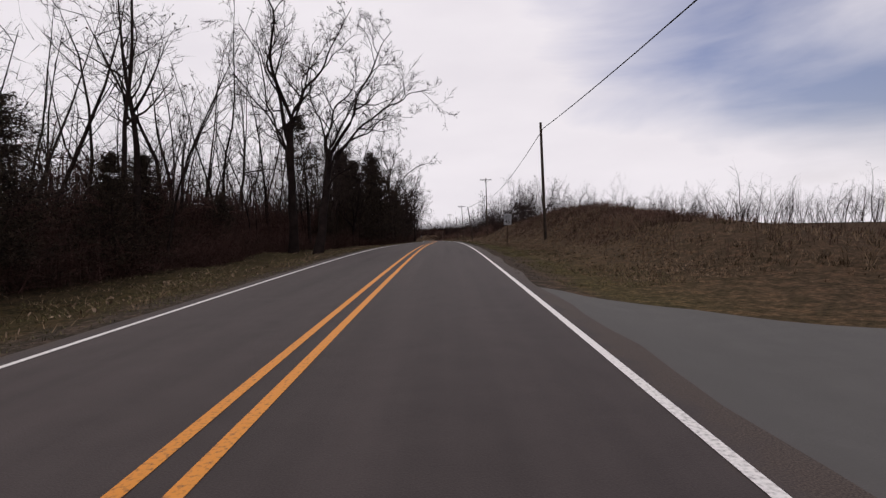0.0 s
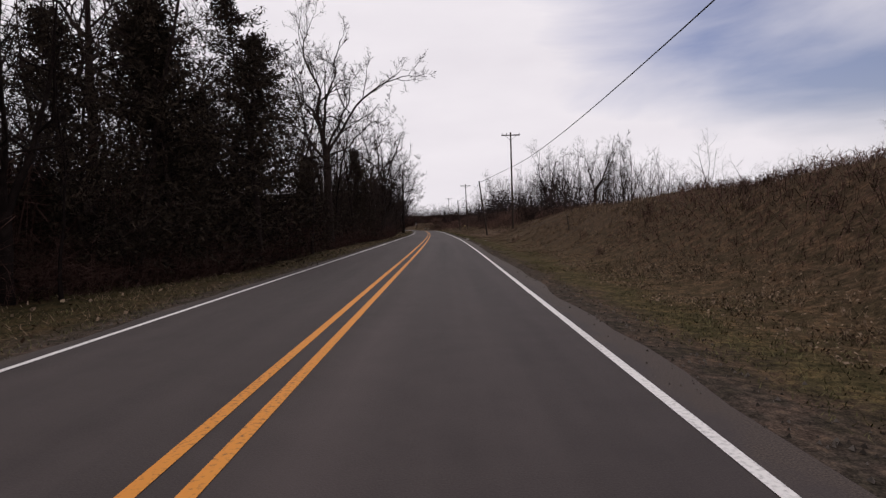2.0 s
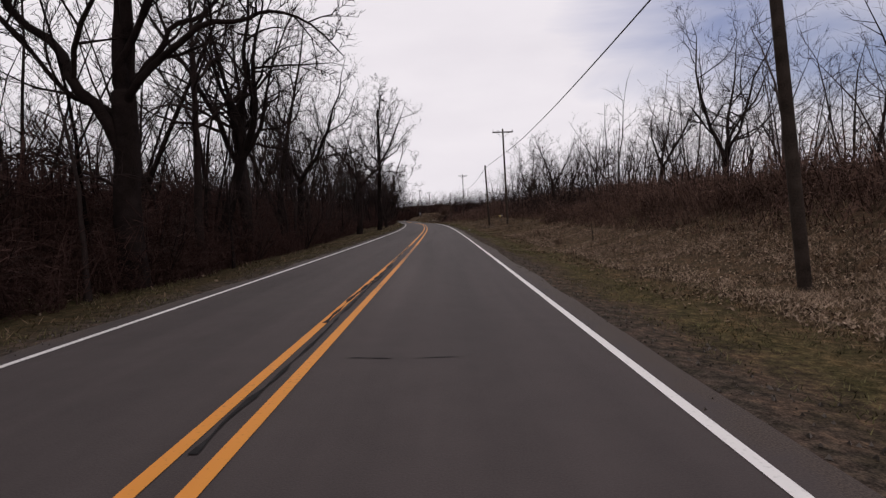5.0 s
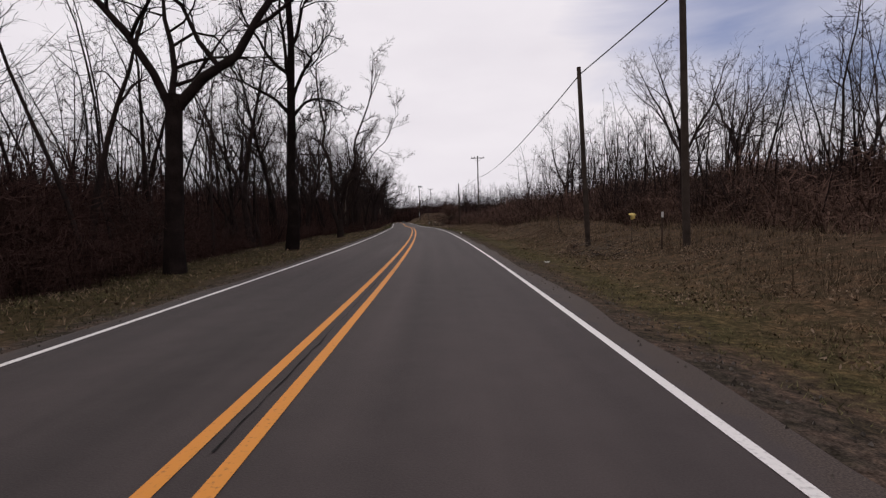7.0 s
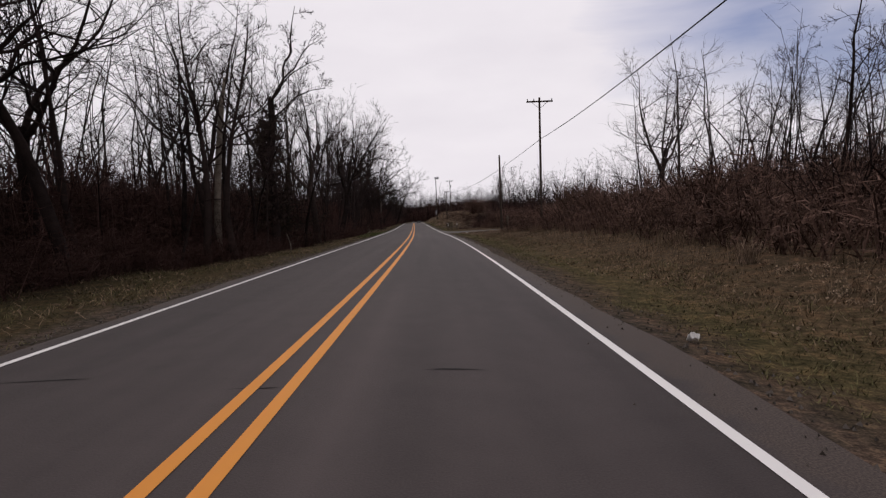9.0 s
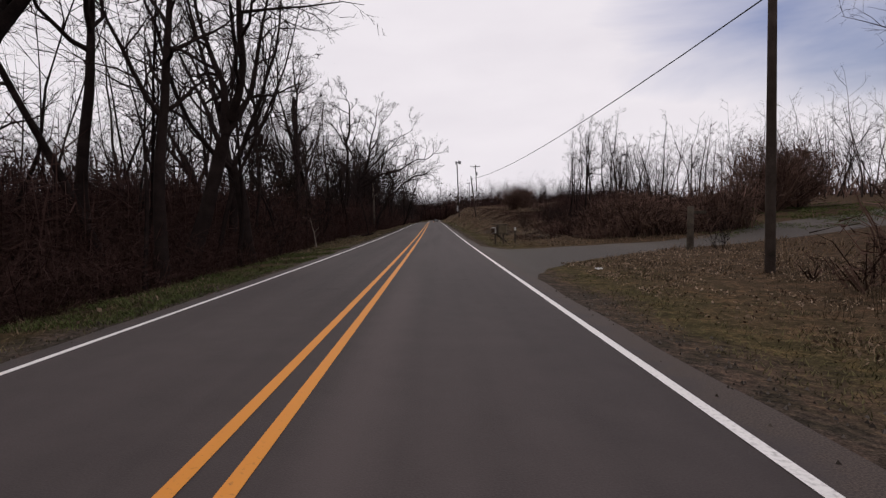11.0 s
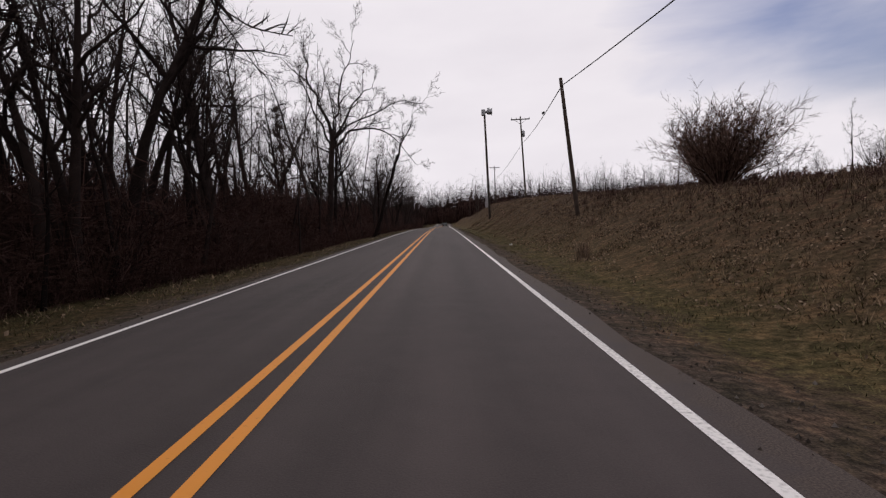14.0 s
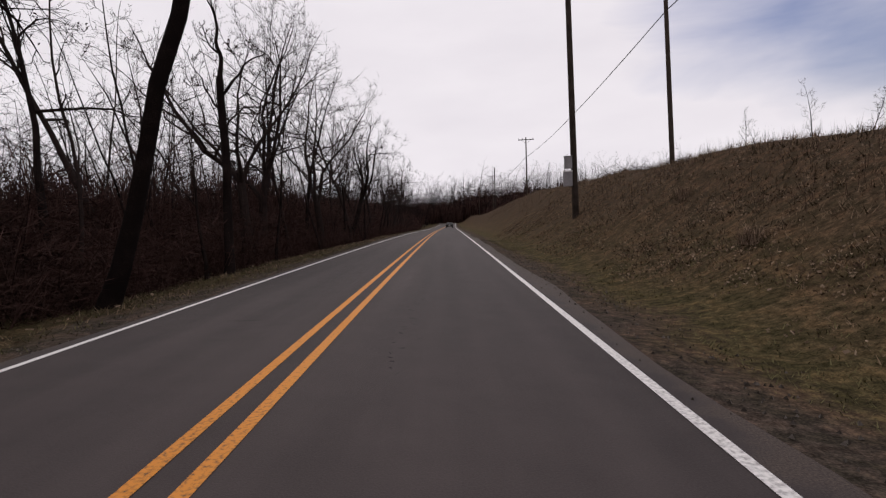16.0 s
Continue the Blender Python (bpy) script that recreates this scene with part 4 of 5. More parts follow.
def far_car(u, y):
    """A dark saloon seen from behind in the right-hand lane."""
    x, y, z = float(centre_x(y)) + u, y, float(road_z(y)) - 0.03
    ob = empty("car", x, y, z, heading(y))
    ob.matrix_world = pose(x, y, z, grade(y), 0, heading(y))
    bm = bmesh.new()
    prof = ((-2.25, 0.35), (-2.3, 0.75), (-2.15, 0.98), (-1.5, 1.02), (1.1, 0.98), (2.0, 0.85), (2.3, 0.6), (2.25, 0.3))
    for sx in (-0.9, 0.9):
        bm.faces.new([bm.verts.new((sx, py, pz)) for py, pz in prof])
    bmesh.ops.bridge_loops(bm, edges=bm.edges[:])
    bmesh.ops.recalc_face_normals(bm, faces=bm.faces)
    part("body", bm, BLACK, ob, "dark painted body")
    bm = bmesh.new()
    lo = [bm.verts.new(c) for c in ((-0.84, -1.6, 1.0), (0.84, -1.6, 1.0), (0.84, 1.0, 0.98), (-0.84, 1.0, 0.98))]
    hi = [bm.verts.new(c) for c in ((-0.62, -1.05, 1.44), (0.62, -1.05, 1.44), (0.62, 0.25, 1.45), (-0.62, 0.25, 1.45))]
    bm.faces.new(hi)
    for k in range(4):
        bm.faces.new((lo[k], lo[(k + 1) % 4], hi[(k + 1) % 4], hi[k]))
    part("cabin", bm, BLACK, ob, "glazed cabin")
    for sx in (-0.8, 0.8):
        for py in (-1.4, 1.4):
            t = Tubes()
            t.add([Vector((sx - 0.1, py, 0.32)), Vector((sx - 0.1, py, 0.32)) + Vector((0.2, 0, 0))], [0.32, 0.32], 14)
            t.faces.append(tuple(range(14)))
            t.faces.append(tuple(range(14, 28)))
            part("wheel", t.mesh("wheel"), CABLE, ob)
        bm = bmesh.new()
        bm_box(bm, sx - 0.12, sx + 0.06, -2.33, -2.27, 0.72, 0.86, 0.01)
        part("tail_light", bm, DARKSTEEL, ob, "red tail light")
    bm = bmesh.new()
    bm_box(bm, -0.26, 0.26, -2.335, -2.3, 0.52, 0.66, 0.005)
    part("plate", bm, PLASTIC, ob, "pale plate")
    return tagged(ob, "dark saloon car seen from behind on the road", "car")


far_car(1.7, 470)

# ---------- trees ----------
rng = random.Random(7)
SLIM = [slim_tree(20 + k, 11.5 + (k * 1.3) % 3.5, 0.10 + 0.022 * (k % 4), 0.30 + 0.06 * (k % 4), 10, 0.20 + 0.02 * (k % 3), 7, 5, 0.03 * (k - 3.5), 0.5 if k in (2, 5) else 0.0) for k in range(8)]
BROAD = [broad_tree(50 + k, 15, 0.27, 0.26 + 0.05 * (k % 3), 3 + k % 2, 9, 8, 5, 0.05 * (k - 2.5), (0.45, 0.75, 0.6)[k % 3]) for k in range(6)]
TALL = [slim_tree(70 + k, 17, 0.25, 0.34 + 0.06 * k, 16, 0.26, 9, 6, 0.04 * (k - 1)) for k in range(3)]
LEANING = [broad_tree(64, 13.5, 0.24, 0.42, 3, 8, 8, 6, 0.33, 0.5), broad_tree(66, 14.5, 0.26, 0.36, 3, 8, 8, 6, 0.95, 0.4, -0.07)]
POLES = [slim_tree(170 + k, 13.5 + (k * 1.7) % 3.0, 0.075 + 0.015 * (k % 3), 0.42 + 0.05 * (k % 3), 7, 0.13, 4, 5, 0.035 * (k - 2.5)) for k in range(6)]
YOUNG = [slim_tree(80 + k, 6.0, 0.045, 0.15, 10, 0.26, 5, 4, 0.05 * (k - 1)) for k in range(4)]
SHRUB = [shrub(100 + k, 3.6, 12, 5, 6, 0.75) for k in range(4)]
ROUND = [shrub(110, 4.2, 85, 6, 12, 1.5)]
CEDAR = [cedar(120 + k, 8.8, 3.1 + 0.4 * (k % 2), 0.05, 420) for k in range(3)]
PINE = [cedar(140, 13.5, 1.9, 0.5, 110), cedar(141, 10.5, 3.2, 0.32, 190)]
SPRUCE = [cedar(150, 10.2, 3.3, 0.03, 620, 0.95)]
made_trees = {}
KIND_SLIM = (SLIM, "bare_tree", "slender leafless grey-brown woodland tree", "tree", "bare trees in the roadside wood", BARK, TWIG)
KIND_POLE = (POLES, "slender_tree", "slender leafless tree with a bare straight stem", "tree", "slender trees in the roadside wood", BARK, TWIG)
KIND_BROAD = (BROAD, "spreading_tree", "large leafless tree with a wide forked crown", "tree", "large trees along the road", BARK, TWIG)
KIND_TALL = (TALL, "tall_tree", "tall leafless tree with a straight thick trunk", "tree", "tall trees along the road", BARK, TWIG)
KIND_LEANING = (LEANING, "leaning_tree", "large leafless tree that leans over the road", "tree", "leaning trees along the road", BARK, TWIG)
KIND_ROUND = (ROUND, "round_shrub", "round dense leafless shrub on the bank", "shrub", "round shrubs on the bank", REDBRUSH, REDBRUSH)
KIND_YOUNG = (YOUNG, "sapling", "thin leafless sapling in dry grass", "tree", "saplings on the bank", BARK, TWIG)
KIND_SHRUB = (SHRUB, "bare_shrub", "dense leafless brown shrub with many stems", "shrub", "bare shrubs beside the road", BARK, TWIG)
KIND_CEDAR = (CEDAR, "cedar", "dark evergreen cedar with ragged sprays", "tree", "cedars among the bare trees", BARK, NEEDLE)
KIND_SPRUCE = (SPRUCE, "spruce", "dense dark cone-shaped evergreen at the wood's edge", "tree", "", BARK, NEEDLE)
KIND_PINE = (PINE, "pine", "tall dark pine with a sparse top", "tree", "pines in the wood", BARK, NEEDLE)


def plant(kind, u, y, size, turn=None, which=None):
    pool, name, label, category, group, bark, twig = kind
    k = rng.randrange(len(pool)) if which is None else which
    x, y, z = ground_at(u, y)
    turn = rng.uniform(0, 360) if turn is None else turn
    key = (name, k)
    if key not in made_trees:
        made_trees[key] = tree_thing(name, pool[k], x, y, z, turn, size, label, category, group, bark, twig)
    else:
        src = made_trees[key]
        s = size / src.scale[0]
        copy_thing(src, pose(x, y, z, 0, 0, turn) @ Matrix.Diagonal((s, s, s, 1)))


# the large trees that stand out along the left-hand side
def stand(seed, u, y, trunk_r, lean, fork, limbs, label, dense=8, ivy=None, away=0.0):
    x, y, z = ground_at(u, y)
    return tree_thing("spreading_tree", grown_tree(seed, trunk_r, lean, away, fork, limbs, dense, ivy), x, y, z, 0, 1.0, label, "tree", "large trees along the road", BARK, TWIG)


stand(201, -7.97, 32.5, 0.27, 0.1, 8.0, ((5.6, -3.6, 0, 11.5, 0.10, 0), (7.0, -1.2, 1, 15.5, 0.16, 0), (7.8, 1.9, -1, 11.3, 0.09, 0), (8.0, 4.0, 1, 15.5, 0.13, 0), (7.6, -0.3, -1.5, 17, 0.15, 0), (6.4, -2.5, -1, 14, 0.09, 0), (7.9, 2.4, 1.4, 14, 0.09, 0)), "large leafless tree with a tall forked crown")
stand(202, -6.1, 31.1, 0.27, 0.1, 6.6, ((5.0, 3.0, 3, 11.1, 0.13, 0.4), (5.8, 7.0, 4, 10.6, 0.11, 1.2), (5.4, 5.8, 3, 8.6, 0.08, 1.0), (6.4, 1.7, 5, 13, 0.12, 0), (6.5, 4.4, 4.5, 14.7, 0.13, 0), (4.0, 3.8, 2, 6.3, 0.07, 0.5), (6.3, -1.5, 4, 12, 0.09, 0)), "large leafless tree that leans along the road", 8, None, 3.6)
stand(203, -6.76, 79.3, 0.30, 0.15, 7.2, ((6.6, -4.2, 0, 10.8, 0.11, 0.4), (7.0, -2.2, 1, 13.5, 0.15, 0), (7.0, 2.3, -1, 11.5, 0.13, 0), (6.9, 6.9, 0, 12, 0.13, 0.5), (7.2, 1.2, 1, 15, 0.16, 0), (6.0, 4.8, -2, 7.4, 0.06, 0.6), (5.8, -4.2, -1, 7.8, 0.06, 0.5), (7.1, -0.6, -1, 16, 0.14, 0), (6.7, 4.5, 1.5, 9.6, 0.08, 0.6)), "large dark leafless tree with crooked limbs")
stand(204, -6.6, 118.3, 0.36, 0.1, 5.0, ((3.4, -5.0, 0, 11.5, 0.18, -0.4), (4.9, -0.6, 0.5, 15.5, 0.20, 0), (5.0, 3.0, 0, 15, 0.20, 0), (4.9, 5.9, -0.5, 5.6, 0.12, 1.6), (2.6, -3.6, 0.5, 3.6, 0.05, 0.2), (4.9, 4.8, 1, 9.0, 0.10, 0.6), (4.8, 4.4, -1, 12, 0.12, 0), (4.4, -3.4, -1, 9, 0.09, 0)), "massive leafless tree forking low into heavy limbs")
stand(205, -7.4, 112.6, 0.33, 0.0, 7.0, ((6.3, -5.0, 0, 8.8, 0.12, 0.3), (6.9, -1.0, 0, 16, 0.18, 0), (6.6, 4.2, 0, 13, 0.17, 0), (6.9, 1.2, 1, 16, 0.17, 0), (5.4, -4.5, 1, 6.8, 0.06, 0.3), (6.2, 2.8, -1.5, 8.5, 0.07, 0.3)), "massive dark leafless tree with a straight trunk")
stand(206, -6.16, 174.0, 0.27, 0.3, 15.5, ((7.6, -3.8, 0, 9.5, 0.11, 0.4), (7.4, 3.4, 0, 7.2, 0.10, 0.8), (8.0, 2.5, 1, 12, 0.12, 0), (9.5, -2.5, -1, 14, 0.12, 0), (11, 2.2, 0, 16, 0.11, 0), (9.0, 1.0, -2, 15, 0.11, 0), (6.0, 2.2, 0, 7.4, 0.05, 0.2), (12, -1.5, 1, 17, 0.07, 0), (13.5, 2.5, -1, 17.5, 0.07, 0), (15.2, 0.8, 0, 19.5, 0.12, 0), (13, -2.6, -1, 16, 0.06, 0)), "tall leafless tree with a straight thick trunk", 11)
stand(207, -6.3, 191.5, 0.30, 0.0, 1.5, ((0.9, -0.7, 0, 16.5, 0.21, 0), (1.2, 3.2, 0.3, 15.5, 0.20, -0.4), (1.0, -2.2, 1, 13.5, 0.12, 0), (1.3, 5.2, 0.8, 10.5, 0.10, 0.3)), "leafless tree with two diverging trunks from one foot", 13)
stand(208, -7.8, 219.0, 0.22, 0.1, 8.8, ((8.4, 1.8, 0, 14, 0.12, 0), (8.6, 2.9, 0, 12.7, 0.08, 0.3), (8.0, 3.4, 0, 9.4, 0.07, 0.4), (7.5, -2.0, 0.5, 11, 0.07, 0)), "half-dead tree with a creeper-clad trunk", 4, (1.5, 8.6, 1.1))
stand(209, -8.75, 297.3, 0.38, 0.4, 7.0, ((6.7, -1.8, 0, 16, 0.20, 0), (6.9, 3.2, 0.5, 16, 0.22, -0.3), (5.8, 11.0, 0, 10.4, 0.19, 0.2), (6.2, 8.6, 0.5, 8.6, 0.12, 0.8), (6.9, 8.0, -0.5, 13, 0.14, 0.3), (6.3, -4.6, 0, 11, 0.10, 0), (5.4, -3.0, 1, 9, 0.08, 0), (6.9, 5.2, 0, 15.5, 0.15, 0), (5.2, 6.0, 1.2, 6.6, 0.09, 0.8)), "huge leafless tree whose wide limbs reach over the road", 10)
stand(210, -8.8, 290.9, 0.27, -0.1, 11.0, ((10.8, 0.2, 0, 17, 0.16, 0), (8.2, -5.6, 0, 9.3, 0.07, 0.2), (8.3, 3.6, 0, 6.9, 0.09, 1.4), (9.5, 2.2, 0, 14, 0.08, 0), (10.3, -2.4, 1, 15, 0.08, 0)), "tall dark leafless tree with few low limbs")
stand(211, -7.0, 299.8, 0.22, 1.3, 2.9, ((2.8, 8.9, 0, 6.7, 0.18, 1.6), (2.6, 5.6, 0.8, 8.6, 0.10, 0.6), (2.8, 3.4, -0.6, 7.6, 0.09, 0.2)), "leafless tree arching low towards the road", 11)
stand(212, -7.2, 333.2, 0.25, 0.6, 8.2, ((8.0, -1.2, 0, 16, 0.15, 0), (7.8, -2.6, 0.5, 13.7, 0.10, 0), (8.0, 4.0, 0, 12, 0.13, 0.3), (8.1, 8.0, 0, 10.3, 0.10, 0.8), (7.5, 7.2, -0.5, 5.7, 0.12, 2.2), (8.1, 2.6, 0.5, 15.5, 0.14, 0), (7.2, -2.4, -1, 9, 0.06, 0.2)), "large leafless tree with a long drooping limb")
stand(213, -5.7, 352.0, 0.15, 0.2, 6.3, ((6.0, 1.9, 0, 7.5, 0.06, 0.1), (6.2, -0.1, 0, 9.2, 0.10, 0), (5.6, -1.0, 0, 7.4, 0.04, 0)), "crooked broken tree with a few bare stubs", 2)
stand(216, -13.0, 283.0, 0.42, 0.3, 14.0, ((9, -2.5, 0, 15, 0.1, 0), (10, 3, 0.5, 15, 0.1, 0), (13.5, 0.5, 0, 19, 0.15, 0), (7, 2.6, -0.5, 10, 0.07, 0)), "thick tree whose tall trunk is clad in creeper", 8, (0.5, 13, 1.0))
stand(214, -13.0, 271.0, 0.2, 0.2, 12.0, ((7.5, -2, 0, 12, 0.08, 0), (9, 2.2, 0.5, 14, 0.08, 0), (11.8, 0.2, 0, 16, 0.1, 0)), "leafless tree with a mass of creeper on its trunk", 7, (2.5, 8.5, 2.0))
stand(215, -5.6, 345.4, 0.17, 3.0, 8.0, ((7.6, 4.8, 0, 12.5, 0.11, 0), (6.5, 1.6, 0.5, 10, 0.06, 0), (7.8, 4.2, -0.5, 10.5, 0.05, 0.2)), "dark leaning tree with a thin broken crown", 5)
for u, y, size, which in ((-12.5, 206, 0.9, 2), (-6.5, 356, 0.7, 2), (-7.5, 164.1, 1.1, 2), (-7, 238, 0.9, 5), (-12.5, 262, 0.8, 5), (-9.5, 50, 0.72, 3), (-9, 100, 1.0, 0), (-8, 140, 0.85, 2), (-8.5, 212, 0.8, 0), (-9, 385, 0.7, 3), (-8, 410, 0.7, 5), (-8.5, 440, 0.8, 1)):
    plant(KIND_BROAD, u, y, size, None, which)
for u, y, size in ((-10.8, 14, 0.62), (-10.2, 18.5, 0.5), (-11.5, 23, 0.55), (-10, 27, 0.4), (-9.4, 47.5, 0.52), (-9.2, 53, 0.4), (-8.6, 61, 1.15), (-8.4, 68.5, 1.3), (-10.5, 64, 1.35), (-9.4, 57, 0.9), (-12, 72, 1.1), (-7.5, 76.0, 0.68), (-9.5, 85, 0.85), (-8.0, 90, 0.7), (-8.4, 105, 0.6), (-9, 222, 0.95), (-10, 285, 0.6), (-9, 268, 0.6)):
    plant(KIND_CEDAR, u, y, size)
plant(KIND_SPRUCE, -7.4, 98.2, 1.0)
plant(KIND_PINE, -9.0, 40.6, 1.0, None, 1)
plant(KIND_PINE, -6.7, 65.1, 1.12, None, 1)
plant(KIND_PINE, -15.0, 347.4, 1.05, None, 0)
plant(KIND_PINE, -16, 305, 0.85, None, 0)
HEROES = (31, 41, 58, 62, 66, 70, 79, 98, 113, 119, 160, 166, 174, 191, 206, 219, 238, 262, 278, 284, 291, 298, 303, 333, 345, 352)
for u, y, size, turn, which in ((-8.0, 126, 0.95, 12, 0), (-11.5, 200, 0.95, -10, 0), (-7.0, 247, 1.0, 15, 0), (-6.6, 378, 0.85, 0, 0), (-7.2, 414, 0.9, 10, 0)):
    plant(KIND_LEANING, u, y, size, turn, which)
for u, y, size in ((-9.5, 228, 0.95), (-10.5, 186, 0.95), (-10, 204, 0.9), (-9.5, 318, 0.95), (-8.5, 309, 1.0), (-10.5, 313, 0.85), (-11, 306, 0.8), (-9.8, 323, 0.8), (-12, 320, 0.9), (-8.6, 315, 0.7), (-10, 152, 0.95), (-8.2, 130, 0.9), (-10.5, 60, 0.95), (-12, 15, 0.9), (-13, 6, 0.95), (-11.6, 22, 0.8), (-9.5, 246, 0.95), (-8.4, 254, 0.9), (-8.6, 272, 0.9), (-9.6, 178, 0.85), (-10.6, 196, 0.9)):
    plant(KIND_TALL, u, y, size)
y = 37.0
while y < 420:
    if 303 < y < 346:
        plant(KIND_POLE, wood_edge(y) - rng.uniform(0.8, 2.4), y, rng.uniform(0.8, 1.1))
    elif min(abs(y - h) for h in HEROES) > 4.5:
        plant(KIND_BROAD if rng.random() < 0.45 else KIND_TALL, wood_edge(y) - rng.uniform(0.3, 1.8), y, (rng.uniform(0.64, 0.92) if y < 340 else rng.uniform(0.5, 0.8)) * (0.6 if y < 56 else 1.0))
    y += rng.uniform(6, 9.5)
# close-set straight trunks in the later part of the wood
for y0, y1, count in ((268, 304, 14), (304, 346, 24), (120, 160, 8), (176, 214, 10)):
    for _ in range(count):
        y = rng.uniform(y0, y1)
        plant(KIND_TALL, wood_edge(y) - rng.uniform(1.2, 7.0), y, rng.uniform(0.55, 0.85))
# saplings and shrubs at the wood's edge
y = 44.0
while y < 440:
    plant(KIND_SLIM, wood_edge(y) - rng.uniform(0.2, 1.0), y, rng.uniform(0.45, 0.75))
    if rng.random() < 0.7:
        plant(KIND_SHRUB, wood_edge(y) - rng.uniform(0.6, 1.3), y + rng.uniform(2, 5), rng.uniform(0.7, 1.1))
    y += rng.uniform(6, 10)
# the wood behind them
y = -14.0
while y < 400:
    for u0, u1, chance in ((wood_edge(y) - 1.0, wood_edge(y) - 4, 0.55), (-10.5, -15, 0.4)):
        if rng.random() < chance:
            plant(KIND_SLIM, rng.uniform(u1, u0), y + rng.uniform(-1.5, 1.5), rng.uniform(0.7, 1.15) if y < 345 else rng.uniform(0.6, 1.0))
    for _ in range(3):
        plant(KIND_POLE, wood_edge(y) - rng.uniform(1.6, 9.0), y + rng.uniform(-2, 2), rng.uniform(0.65, 1.1) * (0.8 if y > 335 else 1.0))
    y += 4.1
# right-hand side: trees on and behind the bank
for u, y, size in ((24.8, 148, 1.05), (26, 124, 0.9), (37, 267.6, 1.45), (31, 316, 0.62), (28, 170, 0.95), (20, 186, 0.9), (30, 196, 0.9)):
    plant(KIND_BROAD, u, y, size)
for u0, u1, y0, y1, count, lo, hi in ((16, 26, 100, 122, 12, 0.4, 0.7), (22, 32, 124, 156, 18, 0.45, 0.8), (19, 30, 160, 204, 30, 0.5, 0.92), (18, 30, 204, 236, 20, 0.6, 0.95), (13, 19, 160, 200, 12, 0.28, 0.45), (24, 40, 304, 332, 14, 0.30, 0.5), (31, 46, 308, 332, 22, 0.5, 0.8), (13.5, 24, 275, 292, 28, 0.45, 0.78), (19, 34, 346, 375, 10, 0.28, 0.5)):
    for _ in range(count):
        plant(KIND_SLIM, rng.uniform(u0, u1), rng.uniform(y0, y1), rng.uniform(lo, hi))
for u0, u1, y0, y1, count, lo, hi in ((13.5, 19, 74, 98, 9, 0.7, 1.15), (14, 30, 28, 60, 5, 0.25, 0.4), (15, 20, 100, 130, 8, 0.5, 0.8), (20, 60, 20, 60, 10, 0.3, 0.5)):
    for _ in range(count):
        plant(KIND_YOUNG, rng.uniform(u0, u1), rng.uniform(y0, y1), rng.uniform(lo, hi))
for u0, u1, y0, y1, count, lo, hi in ((15, 25, 170, 206, 34, 0.5, 0.8), (17, 31, 122, 160, 22, 0.4, 0.68), (22, 34, 206, 238, 14, 0.5, 0.75)):
    for _ in range(count):
        plant(KIND_POLE, rng.uniform(u0, u1), rng.uniform(y0, y1), rng.uniform(lo, hi))
plant(KIND_ROUND, 15.1, 320.5, 0.98)
plant(KIND_ROUND, 25.5, 270.5, 1.25)
plant(KIND_ROUND, 29.5, 274, 1.1)
plant(KIND_ROUND, 17.6, 326.5, 0.85)
for u0, u1, y0, y1, count, lo, hi in ((12.5, 20, 98, 118, 18, 0.5, 0.9), (17, 26, 118, 152, 22, 0.5, 0.85), (12.5, 22, 152, 208, 36, 0.5, 1.0), (12, 20, 208, 238, 12, 0.4, 0.7), (9, 16, 264, 283, 18, 0.3, 0.6), (20, 50, 290, 345, 18, 0.4, 0.8), (15, 40, 380, 440, 16, 0.4, 0.7), (14, 34, 30, 74, 12, 0.3, 0.55)):
    for _ in range(count):
        plant(KIND_SHRUB, rng.uniform(u0, u1), rng.uniform(y0, y1), rng.uniform(lo, hi))


def far_wood(areas, label, seed, mat=TWIG):
    """Many light trees in one mesh, for woods too deep to tell tree from tree."""
    r = random.Random(seed)
    t, rb = Tubes(), Ribbons()
    for u0, u1, y0, y1, count, lo, hi in areas:
        for _ in range(count):
            x, yy, z = ground_at(r.uniform(u0, u1), r.uniform(y0, y1))
            h = r.uniform(lo, hi) * r.uniform(0.7, 1.1)
            pts = bent(r, Vector((x, yy, z - 0.2)), Vector((r.gauss(0, 0.16), r.gauss(0, 0.16), 1)), h, 5, 0.13, 0.03)
            w = h * r.uniform(0.004, 0.010)
            t.add(pts, [w, w * 0.85, w * 0.7, w * 0.5, w * 0.3, 0.01], 4)
            for k in range(13):
                p, d = along(pts, 0.25 + 0.74 * (k + r.random()) / 13)
                a = r.uniform(0, 6.283)
                size = h * 0.33 * (1.15 - 0.75 * k / 13) * r.uniform(0.6, 1.2)
                d = Vector((math.cos(a), math.sin(a), r.uniform(0.2, 1.2))).normalized()
                side = d.cross(any_way(r)).normalized() * w * 0.22
                mid = p + d * size * 0.5
                end = mid + (d + any_way(r) * 0.25 + Vector((0, 0, 0.2))).normalized() * size * 0.5
                rb.blade(p, mid, end, side)
                for _ in range(6):
                    q = p.lerp(mid, r.random()).lerp(end, r.random() * 0.8)
                    e = (d + any_way(r) * 0.6).normalized()
                    rb.spike(q, q + e * size * r.uniform(0.25, 0.5), e.cross(any_way(r)).normalized() * max(0.010, w * 0.1))
    k = len(t.verts)
    t.verts += rb.verts
    t.faces += [tuple(i + k for i in f) for f in rb.faces]
    return tagged(part("far_wood", t.mesh("far_wood", False), mat), label, "woods", "", "stuff")


